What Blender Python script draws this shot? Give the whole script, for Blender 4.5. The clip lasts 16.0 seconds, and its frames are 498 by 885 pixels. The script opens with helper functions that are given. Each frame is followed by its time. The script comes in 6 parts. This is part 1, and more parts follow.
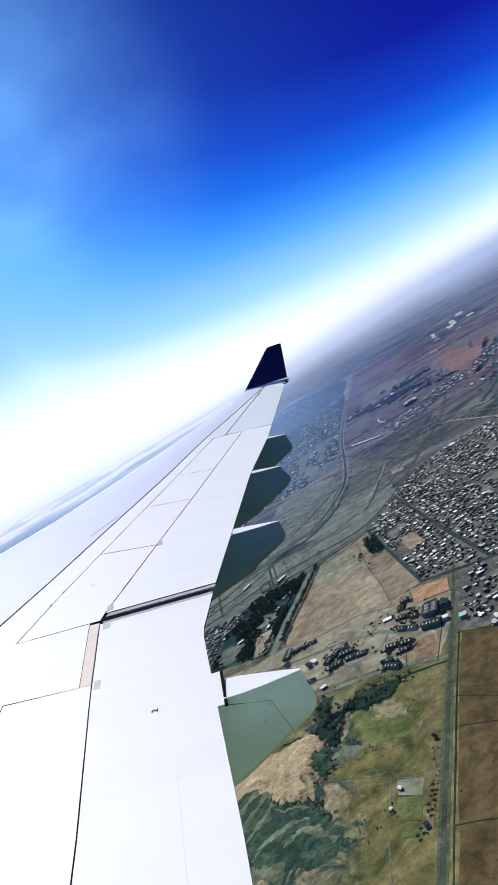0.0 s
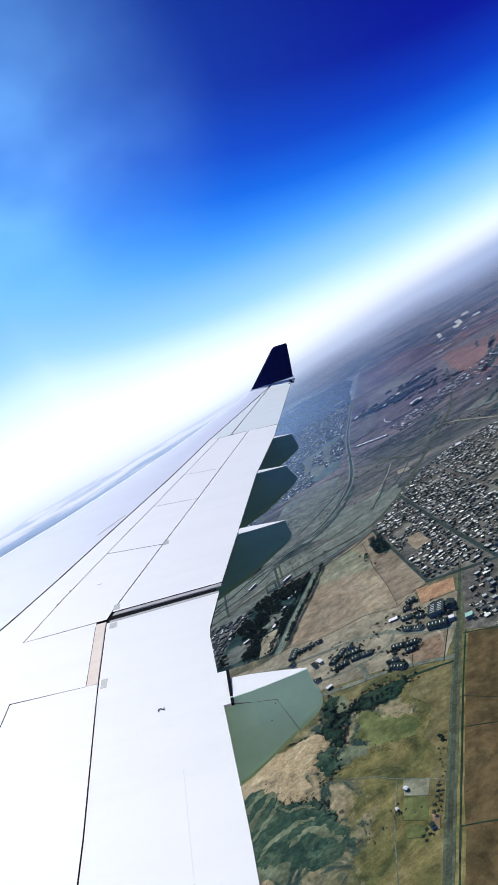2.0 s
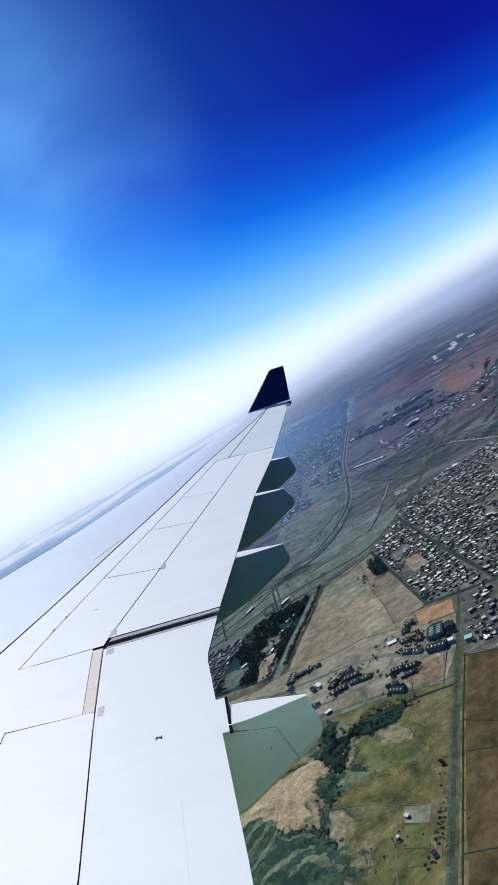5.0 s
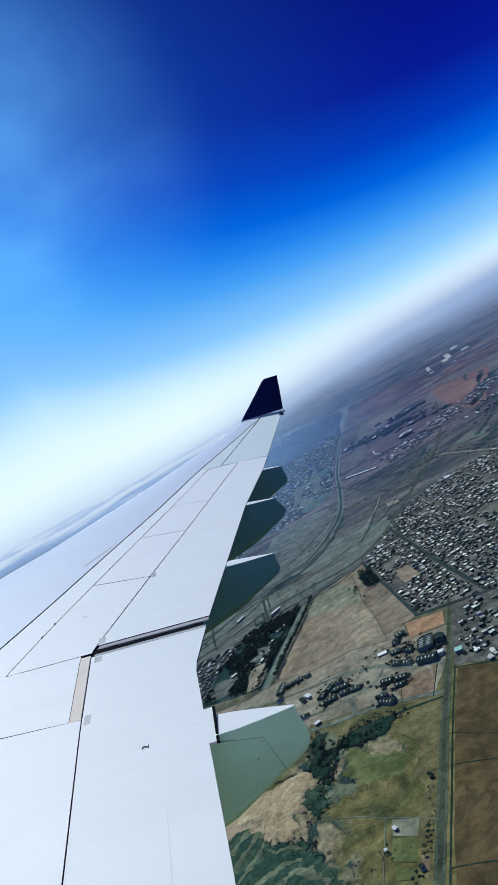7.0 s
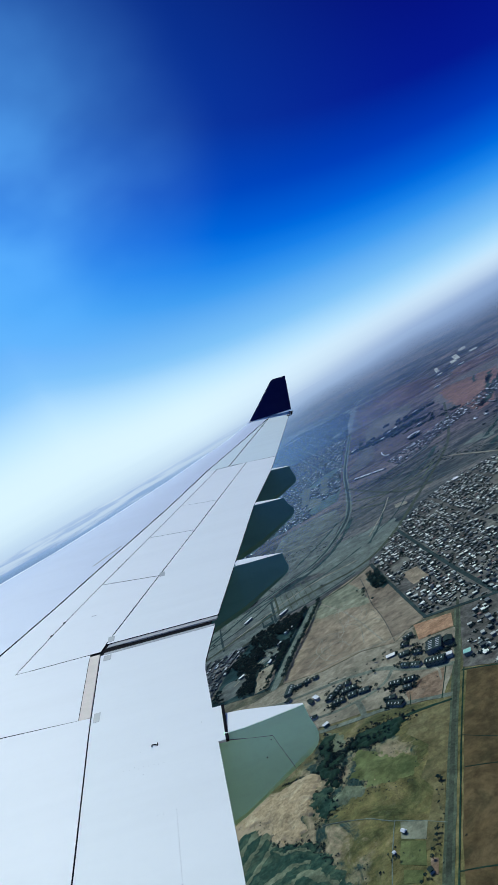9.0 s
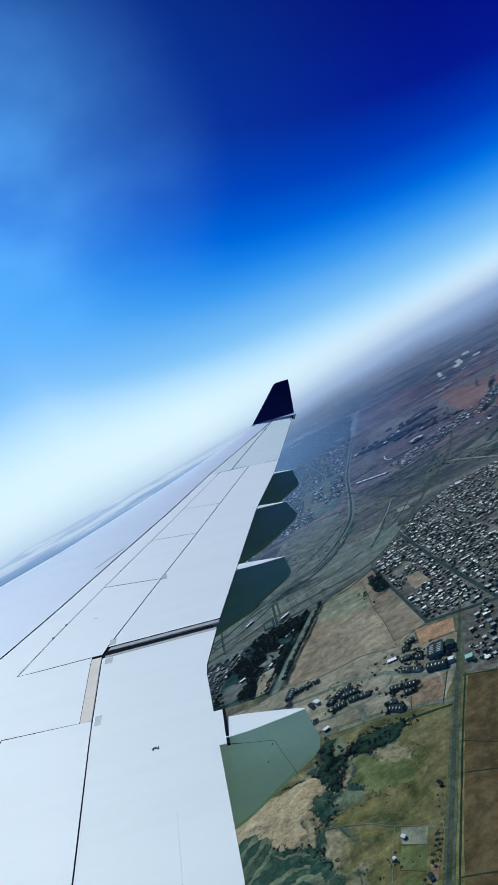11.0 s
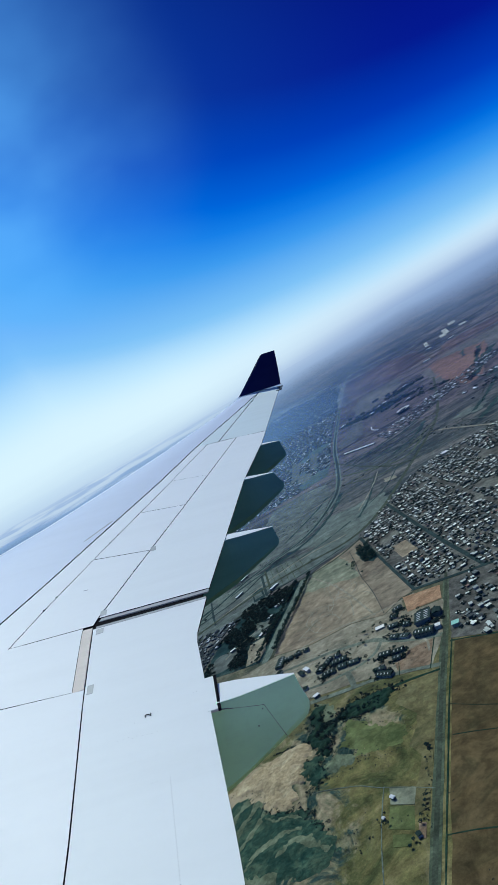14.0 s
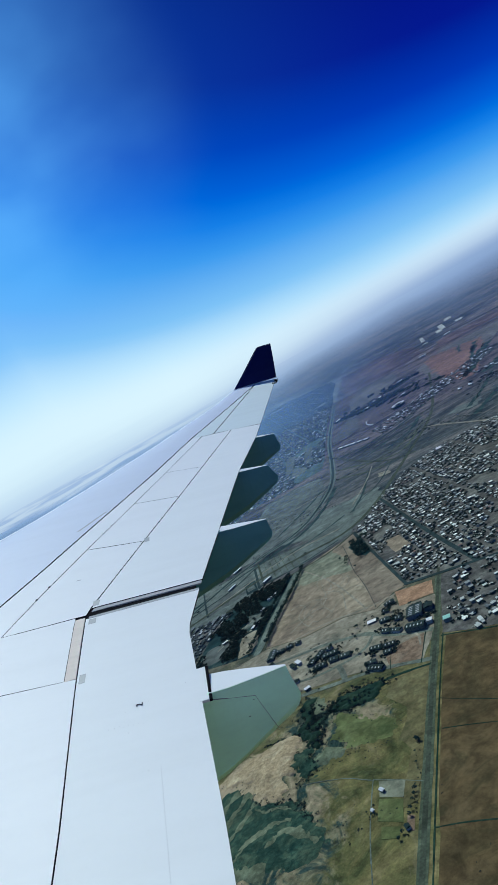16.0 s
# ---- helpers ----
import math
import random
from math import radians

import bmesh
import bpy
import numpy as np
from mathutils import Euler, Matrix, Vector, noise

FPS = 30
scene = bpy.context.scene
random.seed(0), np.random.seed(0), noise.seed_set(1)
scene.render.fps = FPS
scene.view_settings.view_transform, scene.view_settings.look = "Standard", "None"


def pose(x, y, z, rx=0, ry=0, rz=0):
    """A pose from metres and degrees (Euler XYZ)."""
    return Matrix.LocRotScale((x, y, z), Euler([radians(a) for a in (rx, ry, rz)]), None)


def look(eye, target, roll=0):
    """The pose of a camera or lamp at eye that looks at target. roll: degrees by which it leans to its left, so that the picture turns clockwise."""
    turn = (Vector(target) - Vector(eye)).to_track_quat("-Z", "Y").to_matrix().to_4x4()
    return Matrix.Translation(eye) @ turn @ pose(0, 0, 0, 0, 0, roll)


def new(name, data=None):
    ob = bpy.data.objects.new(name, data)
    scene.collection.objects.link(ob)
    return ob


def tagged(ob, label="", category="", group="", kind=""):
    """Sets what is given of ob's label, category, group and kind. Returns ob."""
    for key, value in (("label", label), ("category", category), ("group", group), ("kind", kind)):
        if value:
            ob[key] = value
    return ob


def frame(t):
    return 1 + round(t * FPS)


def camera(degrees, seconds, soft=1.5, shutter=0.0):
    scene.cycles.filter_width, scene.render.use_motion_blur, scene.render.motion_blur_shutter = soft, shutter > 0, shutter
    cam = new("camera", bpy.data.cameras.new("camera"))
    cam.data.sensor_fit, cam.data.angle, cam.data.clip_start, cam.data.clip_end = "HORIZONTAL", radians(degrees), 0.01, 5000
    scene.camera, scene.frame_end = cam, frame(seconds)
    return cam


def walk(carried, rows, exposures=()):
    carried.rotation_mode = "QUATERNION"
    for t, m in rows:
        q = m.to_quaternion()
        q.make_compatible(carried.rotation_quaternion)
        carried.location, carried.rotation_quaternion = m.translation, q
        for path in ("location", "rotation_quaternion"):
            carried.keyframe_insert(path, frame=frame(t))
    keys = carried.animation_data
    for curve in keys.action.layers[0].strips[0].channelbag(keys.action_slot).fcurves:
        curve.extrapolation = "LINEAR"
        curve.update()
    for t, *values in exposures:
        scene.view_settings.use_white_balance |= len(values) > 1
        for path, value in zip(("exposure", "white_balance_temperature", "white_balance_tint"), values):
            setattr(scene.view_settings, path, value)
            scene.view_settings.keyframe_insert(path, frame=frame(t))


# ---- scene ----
# A jet's right wing held over dry farmland, a town and a hazy plain. Metres, z up, ground at z = 0.
cam = camera(40.0, 16.0, 1.0)
PATH = [
    (0.0, 0.026, 0.019, 399.990, 85.35, 30.11, -1.18),
    (0.5, 0.009, 0.014, 399.987, 85.07, 30.26, -1.01),
    (1.0, 0.015, 0.008, 399.978, 85.40, 30.00, -0.52),
    (1.5, 0.017, 0.008, 399.988, 85.54, 29.89, -0.74),
    (2.0, 0.017, 0.013, 399.990, 85.61, 30.14, -0.63),
    (2.5, 0.013, 0.019, 399.991, 85.34, 30.24, -0.39),
    (3.0, 0.019, 0.016, 399.991, 85.91, 30.61, -0.36),
    (3.5, 0.022, 0.015, 399.984, 86.36, 30.94, -0.03),
    (4.0, 0.012, 0.022, 399.994, 86.71, 30.95, -0.16),
    (6.5, 0.037, 0.016, 400.022, 87.66, 29.42, -1.83),
    (7.0, 0.036, 0.010, 400.007, 87.72, 29.48, -1.57),
    (7.5, 0.026, 0.016, 400.010, 87.93, 29.37, -1.30),
    (8.0, 0.016, 0.021, 399.997, 88.14, 29.37, -1.10),
    (8.5, 0.025, -0.011, 400.011, 88.05, 29.21, -1.19),
    (9.0, 0.009, -0.002, 399.986, 88.20, 29.52, -0.82),
    (9.5, 0.004, -0.015, 400.001, 88.48, 29.30, -0.93),
    (10.0, 0.008, -0.013, 399.998, 88.50, 29.31, -0.63),
    (12.5, 0.000, 0.000, 400.000, 88.68, 28.94, -0.64),
    (13.0, -0.003, 0.003, 399.984, 87.55, 29.45, -0.72),
    (13.5, 0.007, -0.005, 399.972, 86.90, 29.93, -1.08),
    (14.0, -0.002, -0.015, 399.969, 85.66, 29.85, -1.82),
    (14.5, -0.020, -0.024, 399.970, 85.24, 29.37, -2.21),
    (15.0, 0.001, -0.017, 399.963, 84.86, 29.55, -2.19),
    (15.5, -0.001, -0.026, 399.960, 84.95, 29.28, -2.44),
    (16.0, -0.007, -0.026, 399.959, 84.87, 29.06, -2.25),
]
EXPOSURES = [(0.0, 0.22, 6900, 4), (2.0, 0.18, 6850, 3), (4.0, 0.08, 6700, 1), (6.5, -0.10, 6300, -3), (8.0, -0.22, 6050, -7), (10.0, -0.25, 6000, -8), (16.0, -0.27, 6000, -9)]
walk(cam, [(t, pose(x, y, z, rx, ry, rz)) for t, x, y, z, rx, ry, rz in PATH], EXPOSURES)

# ---- sky and sun ----
SUN_AZ, SUN_EL = radians(-14), radians(57)      # azimuth from +y, clockwise
sun_way = Vector((math.sin(SUN_AZ) * math.cos(SUN_EL), math.cos(SUN_AZ) * math.cos(SUN_EL), math.sin(SUN_EL)))
sun = new("sun", bpy.data.lights.new("sun", "SUN"))
sun.data.energy, sun.data.angle, sun.data.color = 3.85, radians(0.53), (1.0, 0.97, 0.93)
sun.matrix_world = look(sun_way * 2000 + Vector((0, 0, 400)), (0, 0, 400))


def node(tree, kind, links=None, **values):
    """A node with its settings, and its inputs linked or set."""
    n = tree.nodes.new(kind)
    for k, v in values.items():
        if k == "op":
            n.operation = v
        elif k == "blend":
            n.blend_type = v
        elif k == "data":
            n.data_type = v
        elif k == "stops":
            while len(n.color_ramp.elements) < len(v):
                n.color_ramp.elements.new(0.5)
            for e, (p, c) in zip(n.color_ramp.elements, v):
                e.position, e.color = p, (c, c, c, 1) if isinstance(c, (int, float)) else (*c, 1)
    for k, v in (links or {}).items():
        if isinstance(v, bpy.types.NodeSocket):
            tree.links.new(v, n.inputs[k])
        else:
            n.inputs[k].default_value = v
    return n


def mix(tree, fac, a, b, blend="MIX"):
    n = node(tree, "ShaderNodeMix", data="RGBA", blend=blend)
    for i, v in ((0, fac), (6, a), (7, b)):
        if isinstance(v, bpy.types.NodeSocket):
            tree.links.new(v, n.inputs[i])
        else:
            n.inputs[i].default_value = (*v, 1) if isinstance(v, tuple) and len(v) == 3 else v
    return n.outputs[2]


def maths(tree, op, a, b=0.0, c=0.0, clamp=False):
    n = node(tree, "ShaderNodeMath", {0: a, 1: b, 2: c}, op=op)
    n.use_clamp = clamp
    return n.outputs[0]


world = bpy.data.worlds.new("sky")
scene.world = world
world.use_nodes = True
wt = world.node_tree
wt.nodes.clear()
sky = node(wt, "ShaderNodeTexSky")
sky.sky_type, sky.sun_disc = "NISHITA", False
sky.sun_elevation, sky.sun_rotation = SUN_EL, SUN_AZ
sky.altitude, sky.air_density, sky.dust_density, sky.ozone_density = 2200, 1.0, 0.6, 4.0
wc = node(wt, "ShaderNodeTexCoord").outputs["Generated"]
sep = node(wt, "ShaderNodeSeparateXYZ", {0: wc})
# deep blue aloft, paling into a milky band of haze at the horizon
# the haze stands higher towards the left of the flight, where the sky is paler
pale_side = node(wt, "ShaderNodeMapRange", {0: sep.outputs[0], 1: -0.22, 2: 0.52, 3: 0.215, 4: 0.62}).outputs[0]
up = maths(wt, "MULTIPLY_ADD", sep.outputs[2], pale_side, 0.5)
aloft = node(wt, "ShaderNodeValToRGB", {0: up}, stops=[
    (0.0, (0.24, 0.21, 0.20)), (0.490, (0.36, 0.42, 0.70)), (0.500, (0.54, 0.60, 0.88)), (0.508, (0.78, 0.84, 1.07)), (0.517, (0.85, 0.94, 1.15)), (0.527, (0.61, 0.84, 1.15)),
    (0.542, (0.32, 0.63, 1.10)), (0.5675, (0.085, 0.370, 1.02)), (0.582, (0.028, 0.235, 0.94)), (0.597, (0.003, 0.122, 0.80)), (0.62, (0.0, 0.042, 0.56)), (0.655, (0.0, 0.005, 0.32)), (0.72, (0.0, 0.0, 0.21))]).outputs[0]
# the sky pales round the sun
glow = node(wt, "ShaderNodeVectorMath", {0: wc, 1: (-0.16, 0.90, 0.41)}, op="DOT_PRODUCT").outputs["Value"]
glow = node(wt, "ShaderNodeMapRange", {0: glow, 1: 0.80, 2: 1.0}).outputs[0]
aloft = mix(wt, maths(wt, "MULTIPLY", maths(wt, "MULTIPLY", glow, glow), 0.18), aloft, (0.05, 0.30, 1.0), "LIGHTEN")
# pale veils at the upper left, painted in for reflections on the window pane
stretch = node(wt, "ShaderNodeMapping", {0: wc, 3: (2.2, 2.2, 3.6)}).outputs[0]
veil = node(wt, "ShaderNodeTexNoise", {"Vector": stretch, "Scale": 2.6, "Detail": 3.0, "Roughness": 0.45, "Distortion": 0.0}).outputs[0]
veil = node(wt, "ShaderNodeValToRGB", {0: veil}, stops=[(0.36, 0.0), (0.75, 1.0)]).outputs[0]
side = node(wt, "ShaderNodeVectorMath", {0: wc, 1: (-0.25, 0.87, 0.42)}, op="DOT_PRODUCT").outputs["Value"]
side = node(wt, "ShaderNodeMapRange", {0: side, 1: 0.90, 2: 1.0, 3: 0.0, 4: 1.0}).outputs[0]
side = maths(wt, "MULTIPLY", side, side)
window_glare = maths(wt, "MULTIPLY", side, maths(wt, "MULTIPLY_ADD", veil, 0.52, 0.50), clamp=True)
aloft = mix(wt, window_glare, aloft, (0.20, 0.55, 1.22), "LIGHTEN")
# long flat streaks of haze low over the plain
low = node(wt, "ShaderNodeMapping", {0: wc, 3: (1.3, 1.3, 30.0)}).outputs[0]
band = node(wt, "ShaderNodeTexNoise", {"Vector": low, "Scale": 2.0, "Detail": 4.0, "Roughness": 0.55}).outputs[0]
band = node(wt, "ShaderNodeValToRGB", {0: band}, stops=[(0.42, 0.0), (0.62, 1.0)]).outputs[0]
near = node(wt, "ShaderNodeValToRGB", {0: up}, stops=[(0.494, 0.0), (0.501, 0.75), (0.505, 0.6), (0.510, 0.0)]).outputs[0]
west_sky = node(wt, "ShaderNodeMapRange", {0: sep.outputs[0], 1: 0.22, 2: -0.12}).outputs[0]
aloft = mix(wt, maths(wt, "MULTIPLY", maths(wt, "MULTIPLY", band, near), west_sky), aloft, (0.50, 0.58, 0.92))
# the milky glow stands brightest over the wing
milk = node(wt, "ShaderNodeValToRGB", {0: up}, stops=[(0.496, 0.10), (0.502, 0.55), (0.511, 0.72), (0.540, 0.0)]).outputs[0]
aloft = mix(wt, maths(wt, "MULTIPLY", milk, node(wt, "ShaderNodeMapRange", {0: sep.outputs[0], 1: 0.26, 2: -0.05}).outputs[0]), aloft, (1.06, 1.14, 1.24))
# dust greys the foot of the sky over the dry plain
east_sky = node(wt, "ShaderNodeMapRange", {0: sep.outputs[0], 1: 0.10, 2: 0.38, 3: 0.15, 4: 0.85}).outputs[0]
foot = node(wt, "ShaderNodeValToRGB", {0: up}, stops=[(0.494, 1.0), (0.502, 0.70), (0.510, 0.28), (0.522, 0.0)]).outputs[0]
aloft = mix(wt, maths(wt, "MULTIPLY", foot, east_sky), aloft, (0.27, 0.37, 0.70))
# paler sky added overhead, out of view, to fill and tint the shade
overhead = node(wt, "ShaderNodeMapRange", {0: sep.outputs[2], 1: 0.66, 2: 0.90}).outputs[0]
aloft = mix(wt, overhead, aloft, (0.06, 0.15, 0.32))
blue = mix(wt, 0.002, aloft, sky.outputs[0])
node(wt, "ShaderNodeOutputWorld", {0: node(wt, "ShaderNodeBackground", {0: blue, 1: 1.0}).outputs[0]})


# ---- materials ----
def material(name):
    m = bpy.data.materials.new(name)
    m.use_nodes = True
    m.node_tree.nodes.clear()
    return m, m.node_tree


def finish(t, color, rough=0.8, metal=0.0, bump=None, strength=0.3, distance=0.02, coat=0.0, spec=0.5):
    links = {"Base Color": color if isinstance(color, bpy.types.NodeSocket) else (*color, 1), "Roughness": rough, "Metallic": metal, "Coat Weight": coat, "Specular IOR Level": spec}
    if bump is not None:
        links["Normal"] = node(t, "ShaderNodeBump", {"Strength": strength, "Distance": distance, "Height": bump}).outputs[0]
    node(t, "ShaderNodeOutputMaterial", {0: node(t, "ShaderNodeBsdfPrincipled", links).outputs[0]})


def noise_at(t, scale, detail=4.0, rough=0.55, squeeze=None, distort=0.0):
    co = node(t, "ShaderNodeNewGeometry").outputs["Position"]
    if squeeze:
        co = node(t, "ShaderNodeMapping", {0: co, 3: squeeze}).outputs[0]
    return node(t, "ShaderNodeTexNoise", {"Vector": co, "Scale": scale, "Detail": detail, "Roughness": rough, "Distortion": distort}).outputs[0]


def ramp(t, fac, *stops):
    return node(t, "ShaderNodeValToRGB", {0: fac}, stops=list(stops)).outputs[0]


def earth(name, dark, mid, light, patch=0.012, grain=0.15, squeeze=None, streak=0.35, cover=0.35):
    """Dry soil or grass: broad patches, finer mottling, a few bare spots."""
    dark, mid, light = tuple((r * 0.68, g * 1.075, b * 0.985) for r, g, b in (dark, mid, light))
    m, t = material(name)
    a = ramp(t, noise_at(t, patch, 5, 0.6, squeeze, 0.8), (0.32, dark), (0.5, mid), (0.68, light))
    b = ramp(t, noise_at(t, grain, 5, 0.7), (0.32, 0.66), (0.70, 1.30))
    c = mix(t, 1.0, a, b, "MULTIPLY")
    c = mix(t, 1.0, c, ramp(t, noise_at(t, 0.035, 7, 0.74, None, 0.5), (0.34, 0.62), (0.66, 1.30)), "MULTIPLY")
    g = ramp(t, noise_at(t, patch * 2.3, 6, 0.68, (0.6, 1.0, 1.0), 1.2), (0.52, 0.0), (0.66, cover))
    c = mix(t, g, c, (dark[0] * 0.40, dark[1] * 0.62, dark[2] * 0.60))
    s = ramp(t, noise_at(t, patch * 5, 5, 0.66, (1.0, 0.8, 1.0), 0.5), (0.55, 0.0), (0.72, streak))
    c = mix(t, s, c, light)
    finish(t, c, 0.95, bump=noise_at(t, grain * 0.6, 5, 0.7), strength=0.28, distance=0.6, spec=0.08)
    return m


def paint(name, color, rough=0.32, dirt=0.10, scale=0.8, metal=0.0, coat=0.15, spec=0.5):
    """Aircraft enamel with faint streaks of grime along the airflow."""
    m, t = material(name)
    co = node(t, "ShaderNodeTexCoord").outputs["Object"]
    st = node(t, "ShaderNodeMapping", {0: co, 3: (0.35, 3.0, 3.0)}).outputs[0]
    a = node(t, "ShaderNodeTexNoise", {"Vector": st, "Scale": scale, "Detail": 5.0, "Roughness": 0.6}).outputs[0]
    b = node(t, "ShaderNodeTexNoise", {"Vector": co, "Scale": scale * 9, "Detail": 4.0, "Roughness": 0.65}).outputs[0]
    f = maths(t, "MULTIPLY", ramp(t, a, (0.40, 0.0), (0.75, 1.0)), dirt, clamp=True)
    c = mix(t, f, color, tuple(v * 0.55 for v in color))
    c = mix(t, maths(t, "MULTIPLY", ramp(t, b, (0.5, 0.0), (0.8, 1.0)), dirt * 0.6), c, tuple(v * 0.7 for v in color))
    r = maths(t, "MULTIPLY_ADD", b, 0.16, rough - 0.08)
    finish(t, c, r, metal, b, 0.006, 0.002, coat, spec)
    return m


def random_paint(name, per_object, stops, rough=0.6, metal=0.0, grain=0.8):
    m, t = material(name)
    pick = node(t, "ShaderNodeObjectInfo").outputs["Random"] if per_object else node(t, "ShaderNodeNewGeometry").outputs["Random Per Island"]
    n = node(t, "ShaderNodeValToRGB", {0: pick}, stops=stops)
    n.color_ramp.interpolation = "CONSTANT"
    g = noise_at(t, grain, 3, 0.6)
    finish(t, mix(t, 1.0, n.outputs[0], ramp(t, g, (0.3, 0.7), (0.7, 1.1)), "MULTIPLY"), rough, metal, g, 0.2, 0.05, spec=0.15)
    return m


WHITE = paint("wing_enamel", (0.745, 0.744, 0.772), 0.50, 0.07, coat=0.0, spec=0.22)
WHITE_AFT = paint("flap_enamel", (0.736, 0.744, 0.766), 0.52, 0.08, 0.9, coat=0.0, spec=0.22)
# enamel darkened to lavender: the leading edge's shading is put into the colour
SHADED_SLAT = paint("shaded_slat_enamel", (0.585, 0.62, 0.735), 0.48, 0.10, 0.5, coat=0.0, spec=0.25)
TIP_WHITE = paint("tip_enamel", (0.62, 0.675, 0.70), 0.52, 0.12, 0.9, coat=0.0, spec=0.22)
FASTENER = paint("pale_fasteners", (0.40, 0.40, 0.43), 0.7, 0.2, 4.0, coat=0.0, spec=0.1)
# one fairing paint as a shaded and a lit copy, light put into the colour
SHADED_GREEN = paint("shaded_fairing_enamel", (0.108, 0.235, 0.268), 0.5, 0.30, 1.4, coat=0.0, spec=0.2)
LIT_GREEN = paint("lit_fairing_enamel", (0.70, 0.99, 0.76), 0.5, 0.25, 1.2, coat=0.0, spec=0.2)
NAVY = paint("winglet_enamel", (0.007, 0.009, 0.062), 0.5, 0.2, 1.5, coat=0.0, spec=0.12)
BLACK = paint("sealant", (0.006, 0.006, 0.009), 0.8, 0.1, 3.0, coat=0.0, spec=0.03)
RUBBER = paint("grey_rubber", (0.42, 0.42, 0.43), 0.7, 0.3, 3.0, coat=0.0, spec=0.1)
BEIGE = paint("primer_strip", (0.72, 0.62, 0.55), 0.6, 0.25, 4.0, coat=0.0, spec=0.2)
# near-white and not metallic: the metal's glint is put into the colour
METAL_GLINT = paint("bare_metal_glint", (0.95, 0.96, 0.97), 0.35, 0.05, 2.0, coat=0.0)
PLATE = paint("doubler_plate", (0.33, 0.34, 0.36), 0.5, 0.3, 4.0, coat=0.0)
FAINT = paint("worn_fasteners", (0.20, 0.20, 0.22), 0.7, 0.2, 4.0, coat=0.0, spec=0.1)

ROOF_STOPS = [(0.0, (0.030, 0.040, 0.042)), (0.16, (0.110, 0.125, 0.118)), (0.34, (0.25, 0.265, 0.235)), (0.54, (0.44, 0.465, 0.41)), (0.72, (0.62, 0.645, 0.57)), (0.84, (0.17, 0.105, 0.078)), (0.89, (0.82, 0.84, 0.74))]
WALL_STOPS = [(0.0, (0.115, 0.140, 0.140)), (0.4, (0.062, 0.080, 0.082)), (0.75, (0.23, 0.25, 0.245)), (0.85, (0.036, 0.052, 0.056))]
ROOF_ONE = random_paint("tin_roof", True, ROOF_STOPS, 0.5)
ROOF_MANY = random_paint("tin_roofs", False, ROOF_STOPS, 0.5)
DULL_STOPS = [(0.0, (0.012, 0.018, 0.026)), (0.36, (0.050, 0.060, 0.070)), (0.56, (0.22, 0.23, 0.235)), (0.76, (0.52, 0.53, 0.53)), (0.91, (0.84, 0.85, 0.84))]
TERRACE_STOPS = [(0.0, (0.020, 0.034, 0.038)), (0.35, (0.075, 0.092, 0.096)), (0.62, (0.18, 0.20, 0.20)), (0.86, (0.48, 0.50, 0.50))]
ROOF_TERRACE = random_paint("terrace_roofs", False, TERRACE_STOPS, 0.7)
ROOF_DULL = random_paint("far_roofs", False, DULL_STOPS, 0.7)
WALL_ONE = random_paint("plaster_wall", True, WALL_STOPS, 0.9)
WALL_MANY = random_paint("plaster_walls", False, WALL_STOPS, 0.9)
LEAF = random_paint("foliage", True, [(0.0, (0.012, 0.034, 0.032)), (0.4, (0.018, 0.044, 0.038)), (0.75, (0.032, 0.056, 0.040))], 0.9)
LEAF_MANY = random_paint("shrub_foliage", False, [(0.0, (0.008, 0.020, 0.020)), (0.5, (0.014, 0.030, 0.028)), (0.8, (0.034, 0.050, 0.042))], 0.9)
BARK = random_paint("bark", True, [(0.0, (0.09, 0.07, 0.05)), (0.5, (0.12, 0.09, 0.07))], 0.9)
SHED = random_paint("shed_roof", True, [(0.0, (0.62, 0.62, 0.62)), (0.5, (0.72, 0.71, 0.68))], 0.45)
SLATE = random_paint("dark_roof", True, [(0.0, (0.008, 0.020, 0.018)), (0.4, (0.014, 0.030, 0.027)), (0.75, (0.026, 0.044, 0.040))], 0.85)
PALE = random_paint("pale_wall", True, [(0.0, (0.09, 0.11, 0.10)), (0.4, (0.16, 0.18, 0.17)), (0.8, (0.34, 0.36, 0.34))], 0.85)
MINT = random_paint("mint_roof", True, [(0.0, (0.30, 0.55, 0.45)), (0.5, (0.34, 0.58, 0.48))], 0.5)
ASPHALT = earth("asphalt", (0.062, 0.048, 0.036), (0.076, 0.059, 0.044), (0.098, 0.075, 0.056), 0.05, 0.3, streak=0.1, cover=0.0)
TAR = earth("dark_asphalt", (0.028, 0.032, 0.036), (0.038, 0.042, 0.046), (0.052, 0.056, 0.060), 0.05, 0.3, streak=0.1, cover=0.0)
DRY_GRASS = earth("dry_grass", (0.130, 0.074, 0.036), (0.190, 0.106, 0.053), (0.255, 0.148, 0.080), 0.02, 0.12, cover=0.4)
VERGE = earth("verge_dirt", (0.080, 0.064, 0.044), (0.110, 0.086, 0.060), (0.165, 0.126, 0.088), 0.04, 0.3)
DRIVE = earth("grey_drive", (0.135, 0.102, 0.090), (0.190, 0.138, 0.118), (0.255, 0.182, 0.152), 0.04, 0.2, streak=0.15, cover=0.1)
TRACK = earth("dirt_track", (0.270, 0.158, 0.130), (0.360, 0.208, 0.170), (0.45, 0.268, 0.222), 0.03, 0.3)
LANE = earth("pale_lane", (0.140, 0.108, 0.100), (0.185, 0.142, 0.130), (0.240, 0.186, 0.168), 0.04, 0.3)
